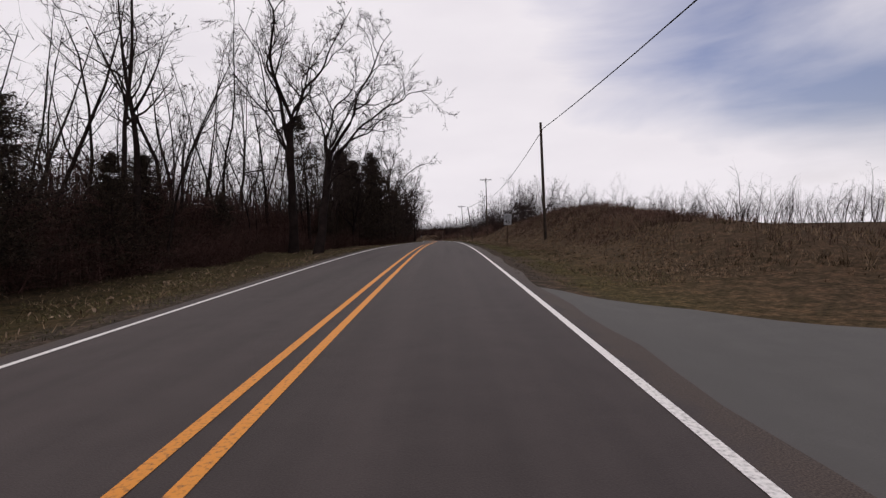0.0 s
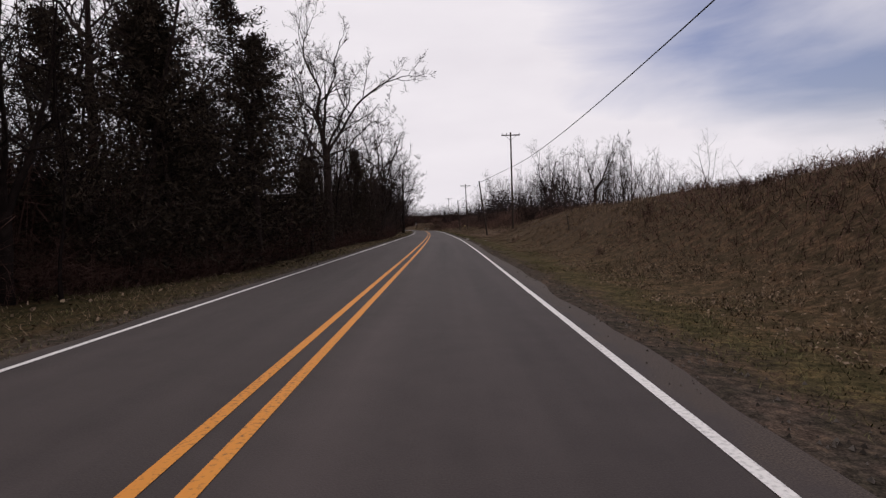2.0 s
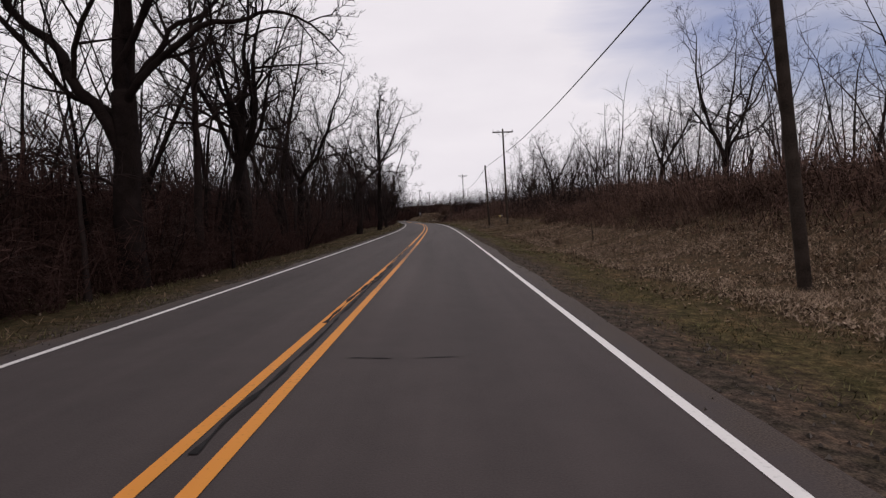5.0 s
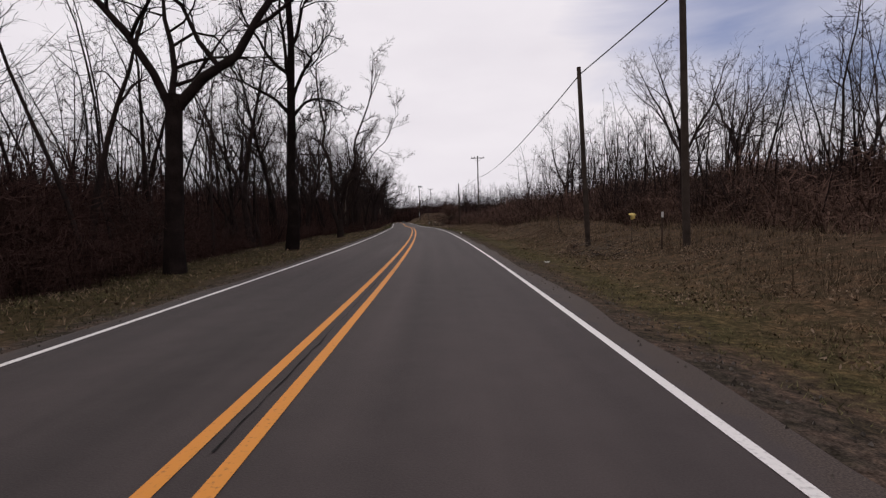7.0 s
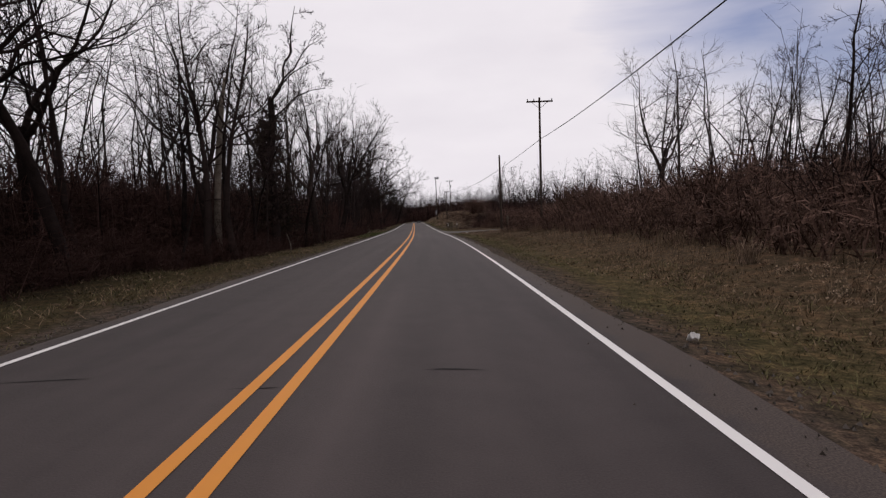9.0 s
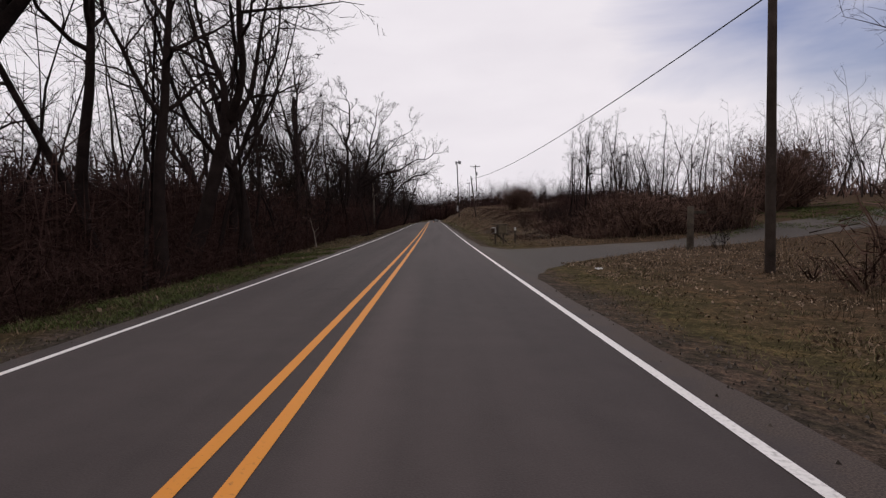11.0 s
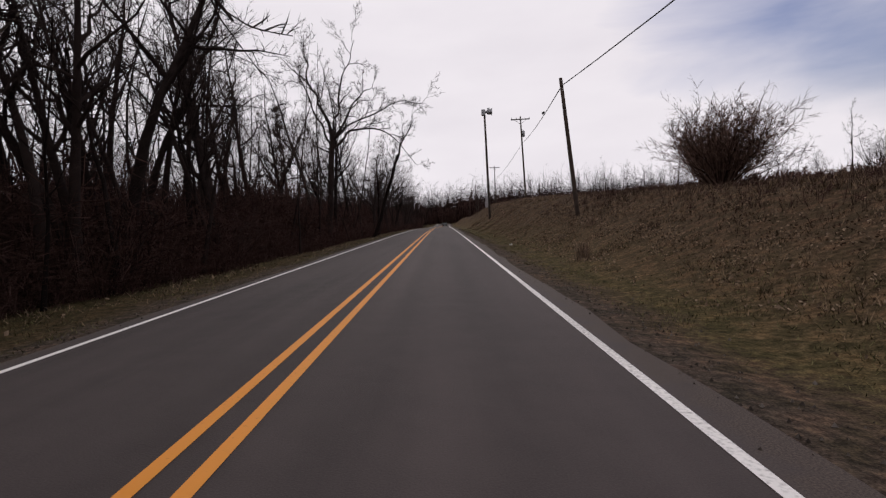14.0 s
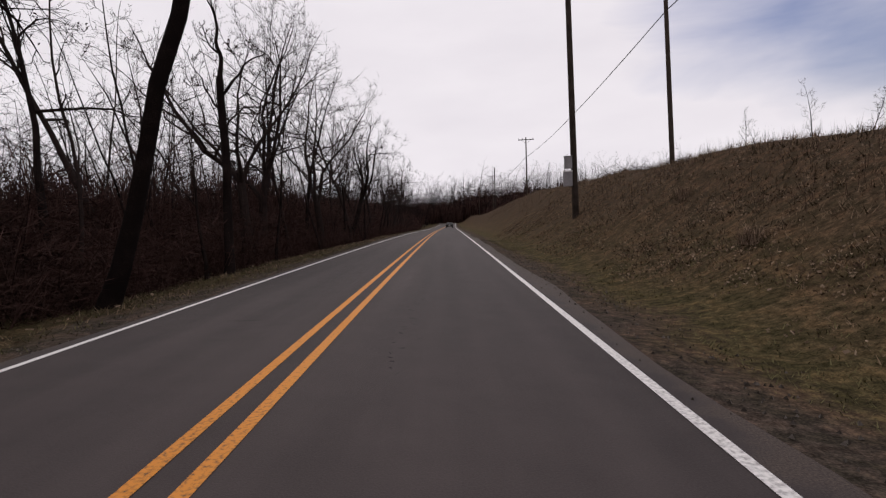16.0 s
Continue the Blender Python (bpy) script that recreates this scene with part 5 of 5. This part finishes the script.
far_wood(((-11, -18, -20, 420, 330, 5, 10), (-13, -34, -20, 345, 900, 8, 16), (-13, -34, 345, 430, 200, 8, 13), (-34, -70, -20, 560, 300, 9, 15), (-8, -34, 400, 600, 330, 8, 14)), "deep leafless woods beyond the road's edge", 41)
far_wood(((34, 72, 285, 328, 150, 9, 13), (20, 46, 120, 205, 250, 8, 14), (26, 48, 205, 240, 70, 8, 13), (17, 28, 198, 238, 60, 7, 12), (22, 40, 105, 125, 30, 5, 8), (60, 150, 90, 200, 130, 6, 10), (50, 100, 150, 330, 240, 8, 13), (40, 75, 300, 360, 70, 4, 7), (36, 50, 320, 350, 30, 4, 6), (70, 170, 120, 330, 420, 10, 15)), "leafless woods and scrub behind the bank", 42, FARTWIG)
far_wood(((-80, 150, 575, 640, 1000, 16, 25), (16, 60, 425, 590, 240, 4, 10)), "distant leafless woods that close the view", 43)


def fallen_branch(u, y, rz, length, r, tilt, label, mat):
    x, y, z = ground_at(u, y)
    rr = random.Random(int(y * 7))
    ob = empty("fallen_branch", x, y, z, rz)
    t = Tubes()
    pts = bent(rr, Vector((0, 0, r * 0.6)), Vector((1, 0, tilt)), length, 6, 0.08, 0.0)
    t.add(pts, [r * (1, 0.95, 0.85, 0.75, 0.6, 0.45, 0.2)[i] for i in range(7)], 7)
    t.faces.append(tuple(range(7)))
    part("limb", t.mesh("limb"), mat, ob)
    for k in (2, 3, 5):
        st = Tubes()
        st.add(bent(rr, pts[k], Vector((0.6, rr.choice((-1, 1)), 0.5)), length * 0.22, 3, 0.2, 0.05), [r * 0.4, r * 0.3, r * 0.2, 0.006], 5)
        part("stub", st.mesh("stub"), mat, ob)
    return tagged(ob, label, "branch", "fallen wood along the wood's edge")


fallen_branch(-6.3, 263.0, 118, 3.0, 0.05, 0.7, "pale fallen branch leaning out of the brush", PALE)
fallen_branch(-6.6, 281.5, 160, 1.8, 0.09, 0.05, "weathered log lying at the wood's edge", PALE)
fallen_branch(-6.2, 282.8, 20, 1.4, 0.12, 0.03, "dark rotten log lying at the wood's edge", BARK)
fallen_branch(-6.4, 217.0, 100, 1.2, 0.035, 0.9, "thin pale broken branch at the wood's edge", PALE)
fallen_branch(7.2, 186.0, 40, 2.2, 0.03, 0.5, "thin pale branch leaning in the brush", PALE)
fallen_branch(11.6, 264.6, 12, 2.6, 0.16, 0.02, "dark rotten log lying on heaped leaves", BARK)
plant(KIND_SHRUB, 12.6, 252.4, 0.42)


def snag(u, y, tall, r, lean, label):
    x, y, z = ground_at(u, y)
    rr = random.Random(int(y))
    ob = empty("broken_trunk", x, y, z)
    t = Tubes()
    pts = bent(rr, Vector((0, 0, -0.2)), Vector((lean, 0, 1)), tall, 7, 0.04, 0.02)
    t.add(pts, [r * (1.2, 1, 0.95, 0.9, 0.85, 0.8, 0.7, 0.25)[i] for i in range(8)], 8)
    part("trunk", t.mesh("trunk"), PALE if lean < 0.2 else BARK, ob)
    st = Tubes()
    st.add(bent(rr, pts[5], Vector((0.8, 0.2, 0.7)), tall * 0.25, 4, 0.2, 0.05), [r * 0.3, r * 0.25, r * 0.2, r * 0.12, 0.01], 5)
    part("stub", st.mesh("stub"), PALE if lean < 0.2 else BARK, ob)
    return tagged(ob, label, "tree", "broken trunks in the wood")


snag(-7.2, 302.5, 7.0, 0.15, 0.02, "pale broken tree trunk without bark")
snag(-8.5, 212, 8.5, 0.16, 0.1, "pale dead trunk with a broken top")


# ---------- brush, grass and leaves ----------
def brush(name, y0, y1, u0, u1, count, tall, label, seed, thick=(0.009, 0.022), mat=BRUSH, from_edge=False):
    r = random.Random(seed)
    rb = Ribbons()
    for _ in range(count):
        u, yy = r.uniform(u0, u1), r.uniform(y0, y1)
        x, yy, z = ground_at(u + wood_edge(yy) if from_edge else u, yy)
        p = Vector((x, yy, z - 0.05))
        h = tall * r.uniform(0.35, 1.0) * (1 if from_edge else min(1.0, 0.3 + 0.22 * abs(u - u0))) * (0.8 + 0.7 * noise.noise(Vector((x / 5, yy / 5, 8.1))) + 0.5 * noise.noise(Vector((x / 1.8, yy / 1.8, 4.4))))
        for _ in range(2):
            w = r.uniform(0, 6.283)
            t = r.uniform(0.1, 0.75) if tall < 4.5 else r.uniform(0.03, 0.26)
            d = Vector((math.cos(w) * t, math.sin(w) * t, 1))
            side = Vector((-math.sin(w + 1.2), math.cos(w + 1.2), 0)) * r.uniform(*thick)
            mid = p + d * h * 0.6
            end = mid + Vector((d.x * 1.3 + r.gauss(0, 0.5), d.y * 1.3 + r.gauss(0, 0.5), r.uniform(-0.3, 0.8))) * h * 0.38
            rb.blade(p, mid, end, side)
            for _ in range(5):
                q = p.lerp(mid, r.uniform(0.15, 1.0)).lerp(end, max(0.0, r.uniform(-0.5, 0.8)))
                e = Vector((r.gauss(0, 1), r.gauss(0, 1), r.gauss(0.25, 0.55))).normalized()
                rb.spike(q, q + e * h * r.uniform(0.14, 0.34), e.cross(any_way(r)).normalized() * side.length * 0.8)
    return tagged(part(name, rb.mesh(name), mat), label, "brush", "", "stuff")


def thicket_meshes(seed, long, deep, tall, stems, fat=1.0):
    """A dense patch of arching canes, and the fine twigs on them."""
    r = random.Random(seed)
    canes, twigs = Ribbons(), Ribbons()
    for _ in range(stems):
        p = Vector((r.uniform(-deep / 2, deep / 2), r.uniform(-long / 2, long / 2), -0.35))
        h = tall * r.uniform(0.3 if tall < 4 else 0.5, 1.0) * (0.8 + 0.5 * noise.noise(Vector((p.x / 1.1, p.y / 1.1, seed * 3.3))))
        w, t = r.uniform(0, 6.283), r.uniform(0.05, 0.6 if tall < 4 else 0.3)
        d = Vector((math.cos(w) * t, math.sin(w) * t, 1))
        side = Vector((-math.sin(w + 1.2), math.cos(w + 1.2), 0)) * r.uniform(0.006, 0.013) * fat
        mid = p + d * h * 0.6
        end = mid + Vector((d.x * 1.4 + r.gauss(0, 0.4), d.y * 1.4 + r.gauss(0, 0.4), r.uniform(-0.2, 0.8))) * h * 0.4
        canes.blade(p, mid, end, side)
        for _ in range(10):
            q = p.lerp(mid, r.uniform(0.12, 1.0)).lerp(end, max(0.0, r.uniform(-0.5, 0.85)))
            e = Vector((r.gauss(0, 1), r.gauss(0, 1), r.gauss(0.3, 0.6))).normalized()
            twigs.spike(q, q + e * min(h, 3.2) * r.uniform(0.12, 0.36), e.cross(any_way(r)).normalized() * r.uniform(0.006, 0.011) * fat)
    return canes.mesh("cane_layer"), twigs.mesh("twig_layer")


THICKET = [thicket_meshes(31 + k, 4.6, 2.6, 2.9 + 0.4 * (k % 3), 430) for k in range(5)]
TALL_THICKET = [thicket_meshes(41 + k, 5.2, 3.4, 6.2 + 0.5 * k, 520, 1.7) for k in range(3)]
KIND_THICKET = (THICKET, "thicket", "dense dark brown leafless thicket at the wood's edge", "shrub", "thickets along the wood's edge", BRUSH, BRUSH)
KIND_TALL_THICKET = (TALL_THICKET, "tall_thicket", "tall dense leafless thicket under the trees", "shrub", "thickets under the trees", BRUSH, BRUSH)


def thicket(kind, u, y, high, k, turn):
    pool, name, label, category, group, bark, twig = kind
    ob = empty(name, *ground_at(u, y), turn)
    ob.scale = (1, 1, high)
    part("cane_layer", pool[k][0], bark, ob)
    part("twig_layer", pool[k][1], twig, ob)
    return tagged(ob, label, category, group)


th = random.Random(77)
y = -16.0
while y < 470:
    thicket(KIND_THICKET, wood_edge(y) - 1.3 - th.uniform(0, 0.5), y, th.uniform(0.6, 1.15), th.randrange(5), heading(y) + th.choice((0, 180)) + th.uniform(-9, 9))
    thicket(KIND_TALL_THICKET, wood_edge(y) - 4.0 - th.uniform(0, 1.2), y + 1.5, th.uniform(0.5, 1.1) * (1.25 if y > 335 else 1.0), th.randrange(3), heading(y) + th.choice((0, 180)) + th.uniform(-9, 9))
    y += 3.3
y = 262.0
while y < 400:
    thicket(KIND_TALL_THICKET, wood_edge(y) - 2.7 - th.uniform(0, 0.6), y, th.uniform(0.5, 1.15), th.randrange(3), heading(y) + th.choice((0, 180)) + th.uniform(-9, 9))
    y += 3.4
y = -14.0
while y < 470:
    thicket(KIND_TALL_THICKET, wood_edge(y) - 7.4 - th.uniform(0, 1.5), y, th.uniform(0.8, 1.3), th.randrange(3), heading(y) + th.choice((0, 180)) + th.uniform(-9, 9))
    y += 4.2
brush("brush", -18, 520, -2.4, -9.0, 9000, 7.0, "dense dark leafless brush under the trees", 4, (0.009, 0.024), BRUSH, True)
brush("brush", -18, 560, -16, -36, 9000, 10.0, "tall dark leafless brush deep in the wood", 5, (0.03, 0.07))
brush("brush", 152, 238, 12.2, 17, 3700, 3.3, "reddish-brown leafless brush on the bank", 6, (0.012, 0.032), REDBRUSH)
brush("brush", 150, 208, 16, 32, 3600, 5.2, "reddish-brown leafless brush on the bank", 7, (0.02, 0.05), REDBRUSH)
brush("brush", 112, 152, 16.5, 32, 2600, 2.8, "reddish-brown leafless brush on the bank", 20, (0.012, 0.035), REDBRUSH)
brush("brush", 208, 240, 16, 44, 2400, 6.0, "reddish-brown leafless brush on the bank", 13, (0.02, 0.05), REDBRUSH)
brush("brush", 114, 154, 10.6, 17.5, 4200, 3.0, "reddish-brown leafless brush on the bank", 24, (0.008, 0.022), REDBRUSH)
brush("brush", 198, 243, 9.2, 18, 3600, 4.0, "reddish-brown leafless brush beside the road", 14, (0.012, 0.032), REDBRUSH)
brush("brush", 263.6, 269, 6.9, 10, 230, 1.7, "dark leafless brush behind the mailbox", 15, (0.008, 0.02))
brush("brush", 150, 236, 32, 62, 1700, 4.0, "reddish-brown scrub on the rising ground", 16, (0.04, 0.09), REDBRUSH)
brush("brush", 292, 332, 17, 34, 2000, 1.5, "reddish-brown scrub behind the crest of the bank", 17, (0.014, 0.04), REDBRUSH)
brush("brush", 330, 430, 15.5, 26, 1300, 0.9, "reddish-brown scrub behind the crest of the bank", 18, (0.014, 0.04), REDBRUSH)
brush("brush", 96, 118, 13.4, 26, 1500, 3.0, "reddish-brown leafless brush on the bank", 8, (0.012, 0.035), REDBRUSH)
brush("brush", 284, 332, 7.6, 14, 3800, 0.5, "low dark dead weeds on the bank", 51, (0.004, 0.010))
brush("brush", 268, 304, 8.8, 15, 3200, 0.8, "low dark dead weeds on the bank", 50, (0.005, 0.012))
brush("brush", 263, 290, 9.6, 15, 1500, 1.2, "low reddish-brown brush beside the drive", 9, (0.007, 0.018), REDBRUSH)
brush("brush", 271, 292, 12.8, 24, 3400, 3.0, "dark leafless brush under the trees on the bank", 45, (0.009, 0.022))
brush("brush", 261, 269.5, 9.8, 19, 3400, 3.6, "reddish-brown leafless brush beside the drive", 22, (0.012, 0.03), REDBRUSH)
brush("brush", 24, 66, 8.6, 15, 4200, 0.85, "low dark brown brush and dead weeds on the bank", 23, (0.006, 0.014), REDBRUSH)
brush("brush", 28, 90, 13.5, 36, 900, 1.0, "low brown scrub on the crest of the bank", 19, (0.010, 0.022), REDBRUSH)
brush("brush", 570, 640, -80, 150, 6500, 17.0, "distant leafless brush and scrub", 10, (0.10, 0.20))
brush("brush", 430, 590, 14, 60, 3200, 5.0, "distant leafless scrub on the bank", 11, (0.04, 0.10))
brush("brush", 200, 330, 42, 100, 2000, 4.0, "distant leafless scrub behind the drive", 12, (0.04, 0.10), REDBRUSH)


def on_drive(u, y):
    """Whether a place lies on one of the two side drives."""
    if 243 < y < 258.5 and u > 3:
        return u < np.interp(y, (243, 244.6, 247, 249, 251, 254, 256.5, 260), (3.6, 4.0, 4.8, 6, 8, 11.6, 20, 30)) + 0.35 * noise.noise(Vector((u / 0.8, y / 0.8, 1.7)))
    return -14 < y < 11.8 and 3 < u < 9


def grass(name, y0, y1, u0, u1, count, tall, mat, label, seed, blades=3, wide=0.006, clumps=0.0, flop=0.6):
    r = random.Random(seed)
    rb = Ribbons()
    made = 0
    while made < count:
        u, yy = r.uniform(u0, u1), r.uniform(y0, y1)
        if clumps and noise.noise(Vector((u / 1.7, yy / 1.7, 5.5))) < clumps * r.uniform(-1, 1) - 0.05:
            made += 0.3
            continue
        made += 1
        if on_drive(u, yy):
            continue
        x, yy, z = ground_at(u, yy)
        for _ in range(blades):
            w = r.uniform(0, 6.283)
            h = tall * r.uniform(0.4, 1.1)
            q = Vector((x + r.gauss(0, 0.05), yy + r.gauss(0, 0.05), z - 0.01))
            rb.spike(q, q + Vector((math.cos(w) * h * flop, math.sin(w) * h * flop, h * (1.25 - 0.5 * flop))), Vector((-math.sin(w), math.cos(w), 0)) * wide)
    return tagged(part(name, rb.mesh(name), mat), label, "grass", "", "stuff")


grass("short_grass", -5, 372, 4.4, 7.4, 80000, 0.085, GREEN, "short dull green grass on the verge", 21, 3, 0.007, 0.5, 0.9)
grass("short_grass", -5, 372, -3.7, -9.2, 62000, 0.10, GREEN, "short dull green and brown grass on the verge", 22, 3, 0.007, 0.5, 0.8)
grass("dry_grass", -5, 380, 5.6, 9.5, 40000, 0.09, TAN, "dry brown winter grass on the bank", 23, 3, 0.007, 0.4, 1.0)
grass("grass_tufts", -5, 380, 6.3, 11, 15000, 0.20, TAN, "tufts of long dry winter grass on the bank", 29, 9, 0.0065, 0.3, 0.75)
grass("grass_tufts", 8, 400, 10.5, 17, 11000, 0.32, TAN, "tufts of long dry winter grass on the bank", 28, 9, 0.008, 0.3, 0.75)
grass("dry_grass", -5, 400, -4.2, -9.6, 26000, 0.2, TAN, "dry brown grass along the wood's edge", 24, 3, 0.008, 0.6, 1.1)
grass("short_grass", 258.5, 276, 16, 34, 15000, 0.12, LAWN, "patch of green grass beside the drive", 30, 3, 0.014, 0.3, 0.7)
grass("short_grass", 238, 262, -3.65, -6.2, 9000, 0.10, LAWN, "strip of green grass along the road", 43, 3, 0.008, 0.2, 0.8)
grass("grass_tufts", 108, 150, 6.7, 11.5, 7500, 0.2, PALEGRASS, "matted pale dry grass on the bank", 44, 8, 0.007, 0.2, 1.1)
grass("tall_weeds", 14, 120, 9, 18, 4500, 0.55, BRUSH, "tall dark dry weed stalks on the bank", 25, 2, 0.005, 0.4, 0.25)
grass("tall_weeds", 118, 242, 7.5, 13, 4200, 0.7, TAN, "tall dry weed stalks on the bank", 26, 2, 0.005, 0.4, 0.25)
grass("tall_weeds", 262, 420, 8, 18, 4500, 0.5, BRUSH, "tall dark dry weed stalks on the bank", 27, 2, 0.005, 0.4, 0.25)


def leaves(y0, y1, u0, u1, count, seed, size=0.07, bare=0.15, mat=LEAF):
    r = random.Random(seed)
    rb = Ribbons()
    for _ in range(count):
        u, yy = r.uniform(u0, u1), r.uniform(y0, y1)
        if noise.noise(Vector((u / 0.9, yy / 1.6, 2.2))) + 0.5 * noise.noise(Vector((u / 0.3, yy / 0.4, 6.2))) < r.uniform(-bare, 0.5):
            continue
        if on_drive(u, yy):
            continue
        x, yy, z = ground_at(u, yy)
        rb.flake(Vector((x, yy, z + r.uniform(0.02, 0.08))), any_way(r).normalized() * size * r.uniform(0.4, 1.0), any_way(r).normalized() * size * r.uniform(0.3, 0.8))
    return tagged(part("dead_leaves", rb.mesh("dead_leaves"), mat), "scattered pale dead leaves in the grass", "leaves", "", "stuff")


leaves(0, 380, 5.4, 8.6, 110000, 31, 0.042)
leaves(262, 380, 6.0, 10.5, 24000, 35, 0.04)
leaves(0, 380, 8, 12, 16000, 34, 0.045)
leaves(135, 200, 5.8, 10, 18000, 32, 0.036)
leaves(108, 136, 6.4, 11.0, 34000, 36, 0.040, 0.25, PALELEAF)
leaves(30, 62, 5.9, 8.2, 9000, 37, 0.036, 0.4)
leaves(160, 184, 6.6, 10, 12000, 38, 0.036, 0.4)
leaves(284, 322, 6.4, 10, 16000, 39, 0.036, 0.4)
leaves(334, 368, 6.4, 10, 9000, 40, 0.036, 0.4)
leaves(0, 380, -4.2, -7.5, 8000, 33)
leaves(240, 253, 5.5, 13, 11000, 46, 0.038, 0.3, PALELEAF)
leaves(268, 300, 5.6, 8.8, 10000, 47, 0.030, 0.2, PALELEAF)
leaves(306, 350, 5.6, 8.4, 10000, 48, 0.030, 0.15, PALELEAF)
leaves(160, 200, 6.2, 9.4, 10000, 49, 0.030, 0.15, PALELEAF)


def stones(y0, y1, count, seed):
    """Loose stones along the broken edge of the asphalt."""
    r = random.Random(seed)
    rb = Ribbons()
    for _ in range(count):
        u = r.choice((r.gauss(4.15, 0.22), r.gauss(-3.75, 0.15), r.gauss(4.3, 0.35)))
        x, yy, z = ground_at(u, r.uniform(y0, y1))
        a, c = r.uniform(0, 6.283), r.uniform(0.008, 0.028)
        p = Vector((x, yy, z + 0.016))
        for k in range(3):
            w0, w1 = a + 2.094 * k, a + 2.094 * (k + 1)
            base = len(rb.verts)
            rb.verts += [tuple(p + Vector((math.cos(w0) * c, math.sin(w0) * c, -0.01))), tuple(p + Vector((math.cos(w1) * c, math.sin(w1) * c, -0.01))), tuple(p + Vector((0, 0, c * 0.8)))]
            rb.faces.append((base, base + 1, base + 2))
    return tagged(part("loose_stones", rb.mesh("loose_stones"), STONE), "loose pale stones on the road shoulder", "stones", "", "stuff")


stones(13, 242, 9500, 51)
stones(261, 372, 4500, 52)


def stick_mesh(seed, name, mat):
    r = random.Random(seed)
    t = Tubes()
    t.add([Vector((-0.5, 0, 0)), any_way(r) * 0.05, Vector((0.5, 0, 0.06))], [0.026, 0.024, 0.010], 4)
    me = t.mesh(name)
    me.materials.append(mat)
    return me


CANES = [stick_mesh(750 + k, "cane", PALE) for k in range(4)]
STICKS = [stick_mesh(760 + k, "stick", BARK) for k in range(3)]


def stick_pile(u, y, seed, count=46, wide=1.2):
    """A heap of pale broken canes and sticks, each lying by itself."""
    x, y, z = ground_at(u, y)
    r = random.Random(seed)
    ob = empty("stick_pile", x, y, z)
    for k in range(count):
        name, me = ("cane", CANES[k % 4]) if k % 4 else ("stick", STICKS[k % 3])
        one = part(name, me, None, ob)
        size = r.uniform(0.25, 0.62)
        one.matrix_local = pose(r.gauss(0, wide * 0.45), r.gauss(0, wide * 0.35), abs(r.gauss(0, 0.18)) + 0.03, r.uniform(0, 360), r.uniform(-28, 14), r.uniform(0, 360)) @ Matrix.Diagonal((size, 0.5, 0.5, 1))
    return tagged(ob, "heap of pale broken canes and dark sticks", "brush pile", "heaps of cut sticks")


for k, (u, y) in enumerate(((6.6, 277.5), (7.6, 274.5), (6.9, 271.5), (6.2, 281), (7.0, 165), (7.6, 167), (8.4, 269.5), (7.9, 279.5), (8.6, 264.5), (10.5, 262.5), (13, 262.0))):
    stick_pile(u, y, 700 + k)


def tussock(u, y, seed, tall):
    """A large tuft of long pale dead grass."""
    x, y, z = ground_at(u, y)
    r = random.Random(seed)
    rb = Ribbons()
    for _ in range(220):
        w, h = r.uniform(0, 6.283), tall * r.uniform(0.4, 1.0)
        p = Vector((r.gauss(0, 0.09), r.gauss(0, 0.09), -0.03))
        d = Vector((math.cos(w), math.sin(w), 0)) * h * r.uniform(0.2, 0.9)
        rb.blade(p, p + d * 0.45 + Vector((0, 0, h * 0.65)), p + d * 1.1 + Vector((0, 0, h * r.uniform(0.6, 1.0))), Vector((-math.sin(w), math.cos(w), 0)) * 0.005)
    ob = part("grass_tussock", rb.mesh("grass_tussock"), PALEGRASS)
    ob.matrix_world = pose(x, y, z)
    return tagged(ob, "large tuft of long pale dead grass", "grass tuft", "large grass tufts on the bank")


for k, (u, y, tall) in enumerate(((6.1, 310.8, 0.9), (6.8, 80.6, 0.7), (7.3, 82.0, 0.6), (6.6, 284.5, 0.7), (7.4, 287.0, 0.6), (7.8, 133.0, 0.7), (8.6, 143.0, 0.8), (7.4, 169.5, 0.6), (8.4, 201.0, 0.7), (9.2, 206.0, 0.7), (7.2, 346.0, 0.5), (8.6, 352.0, 0.6), (7.8, 63.0, 0.6), (8.8, 69.0, 0.7), (6.9, 297.0, 0.6), (8.1, 317.0, 0.6))):
    tussock(u, y, 820 + k, tall)
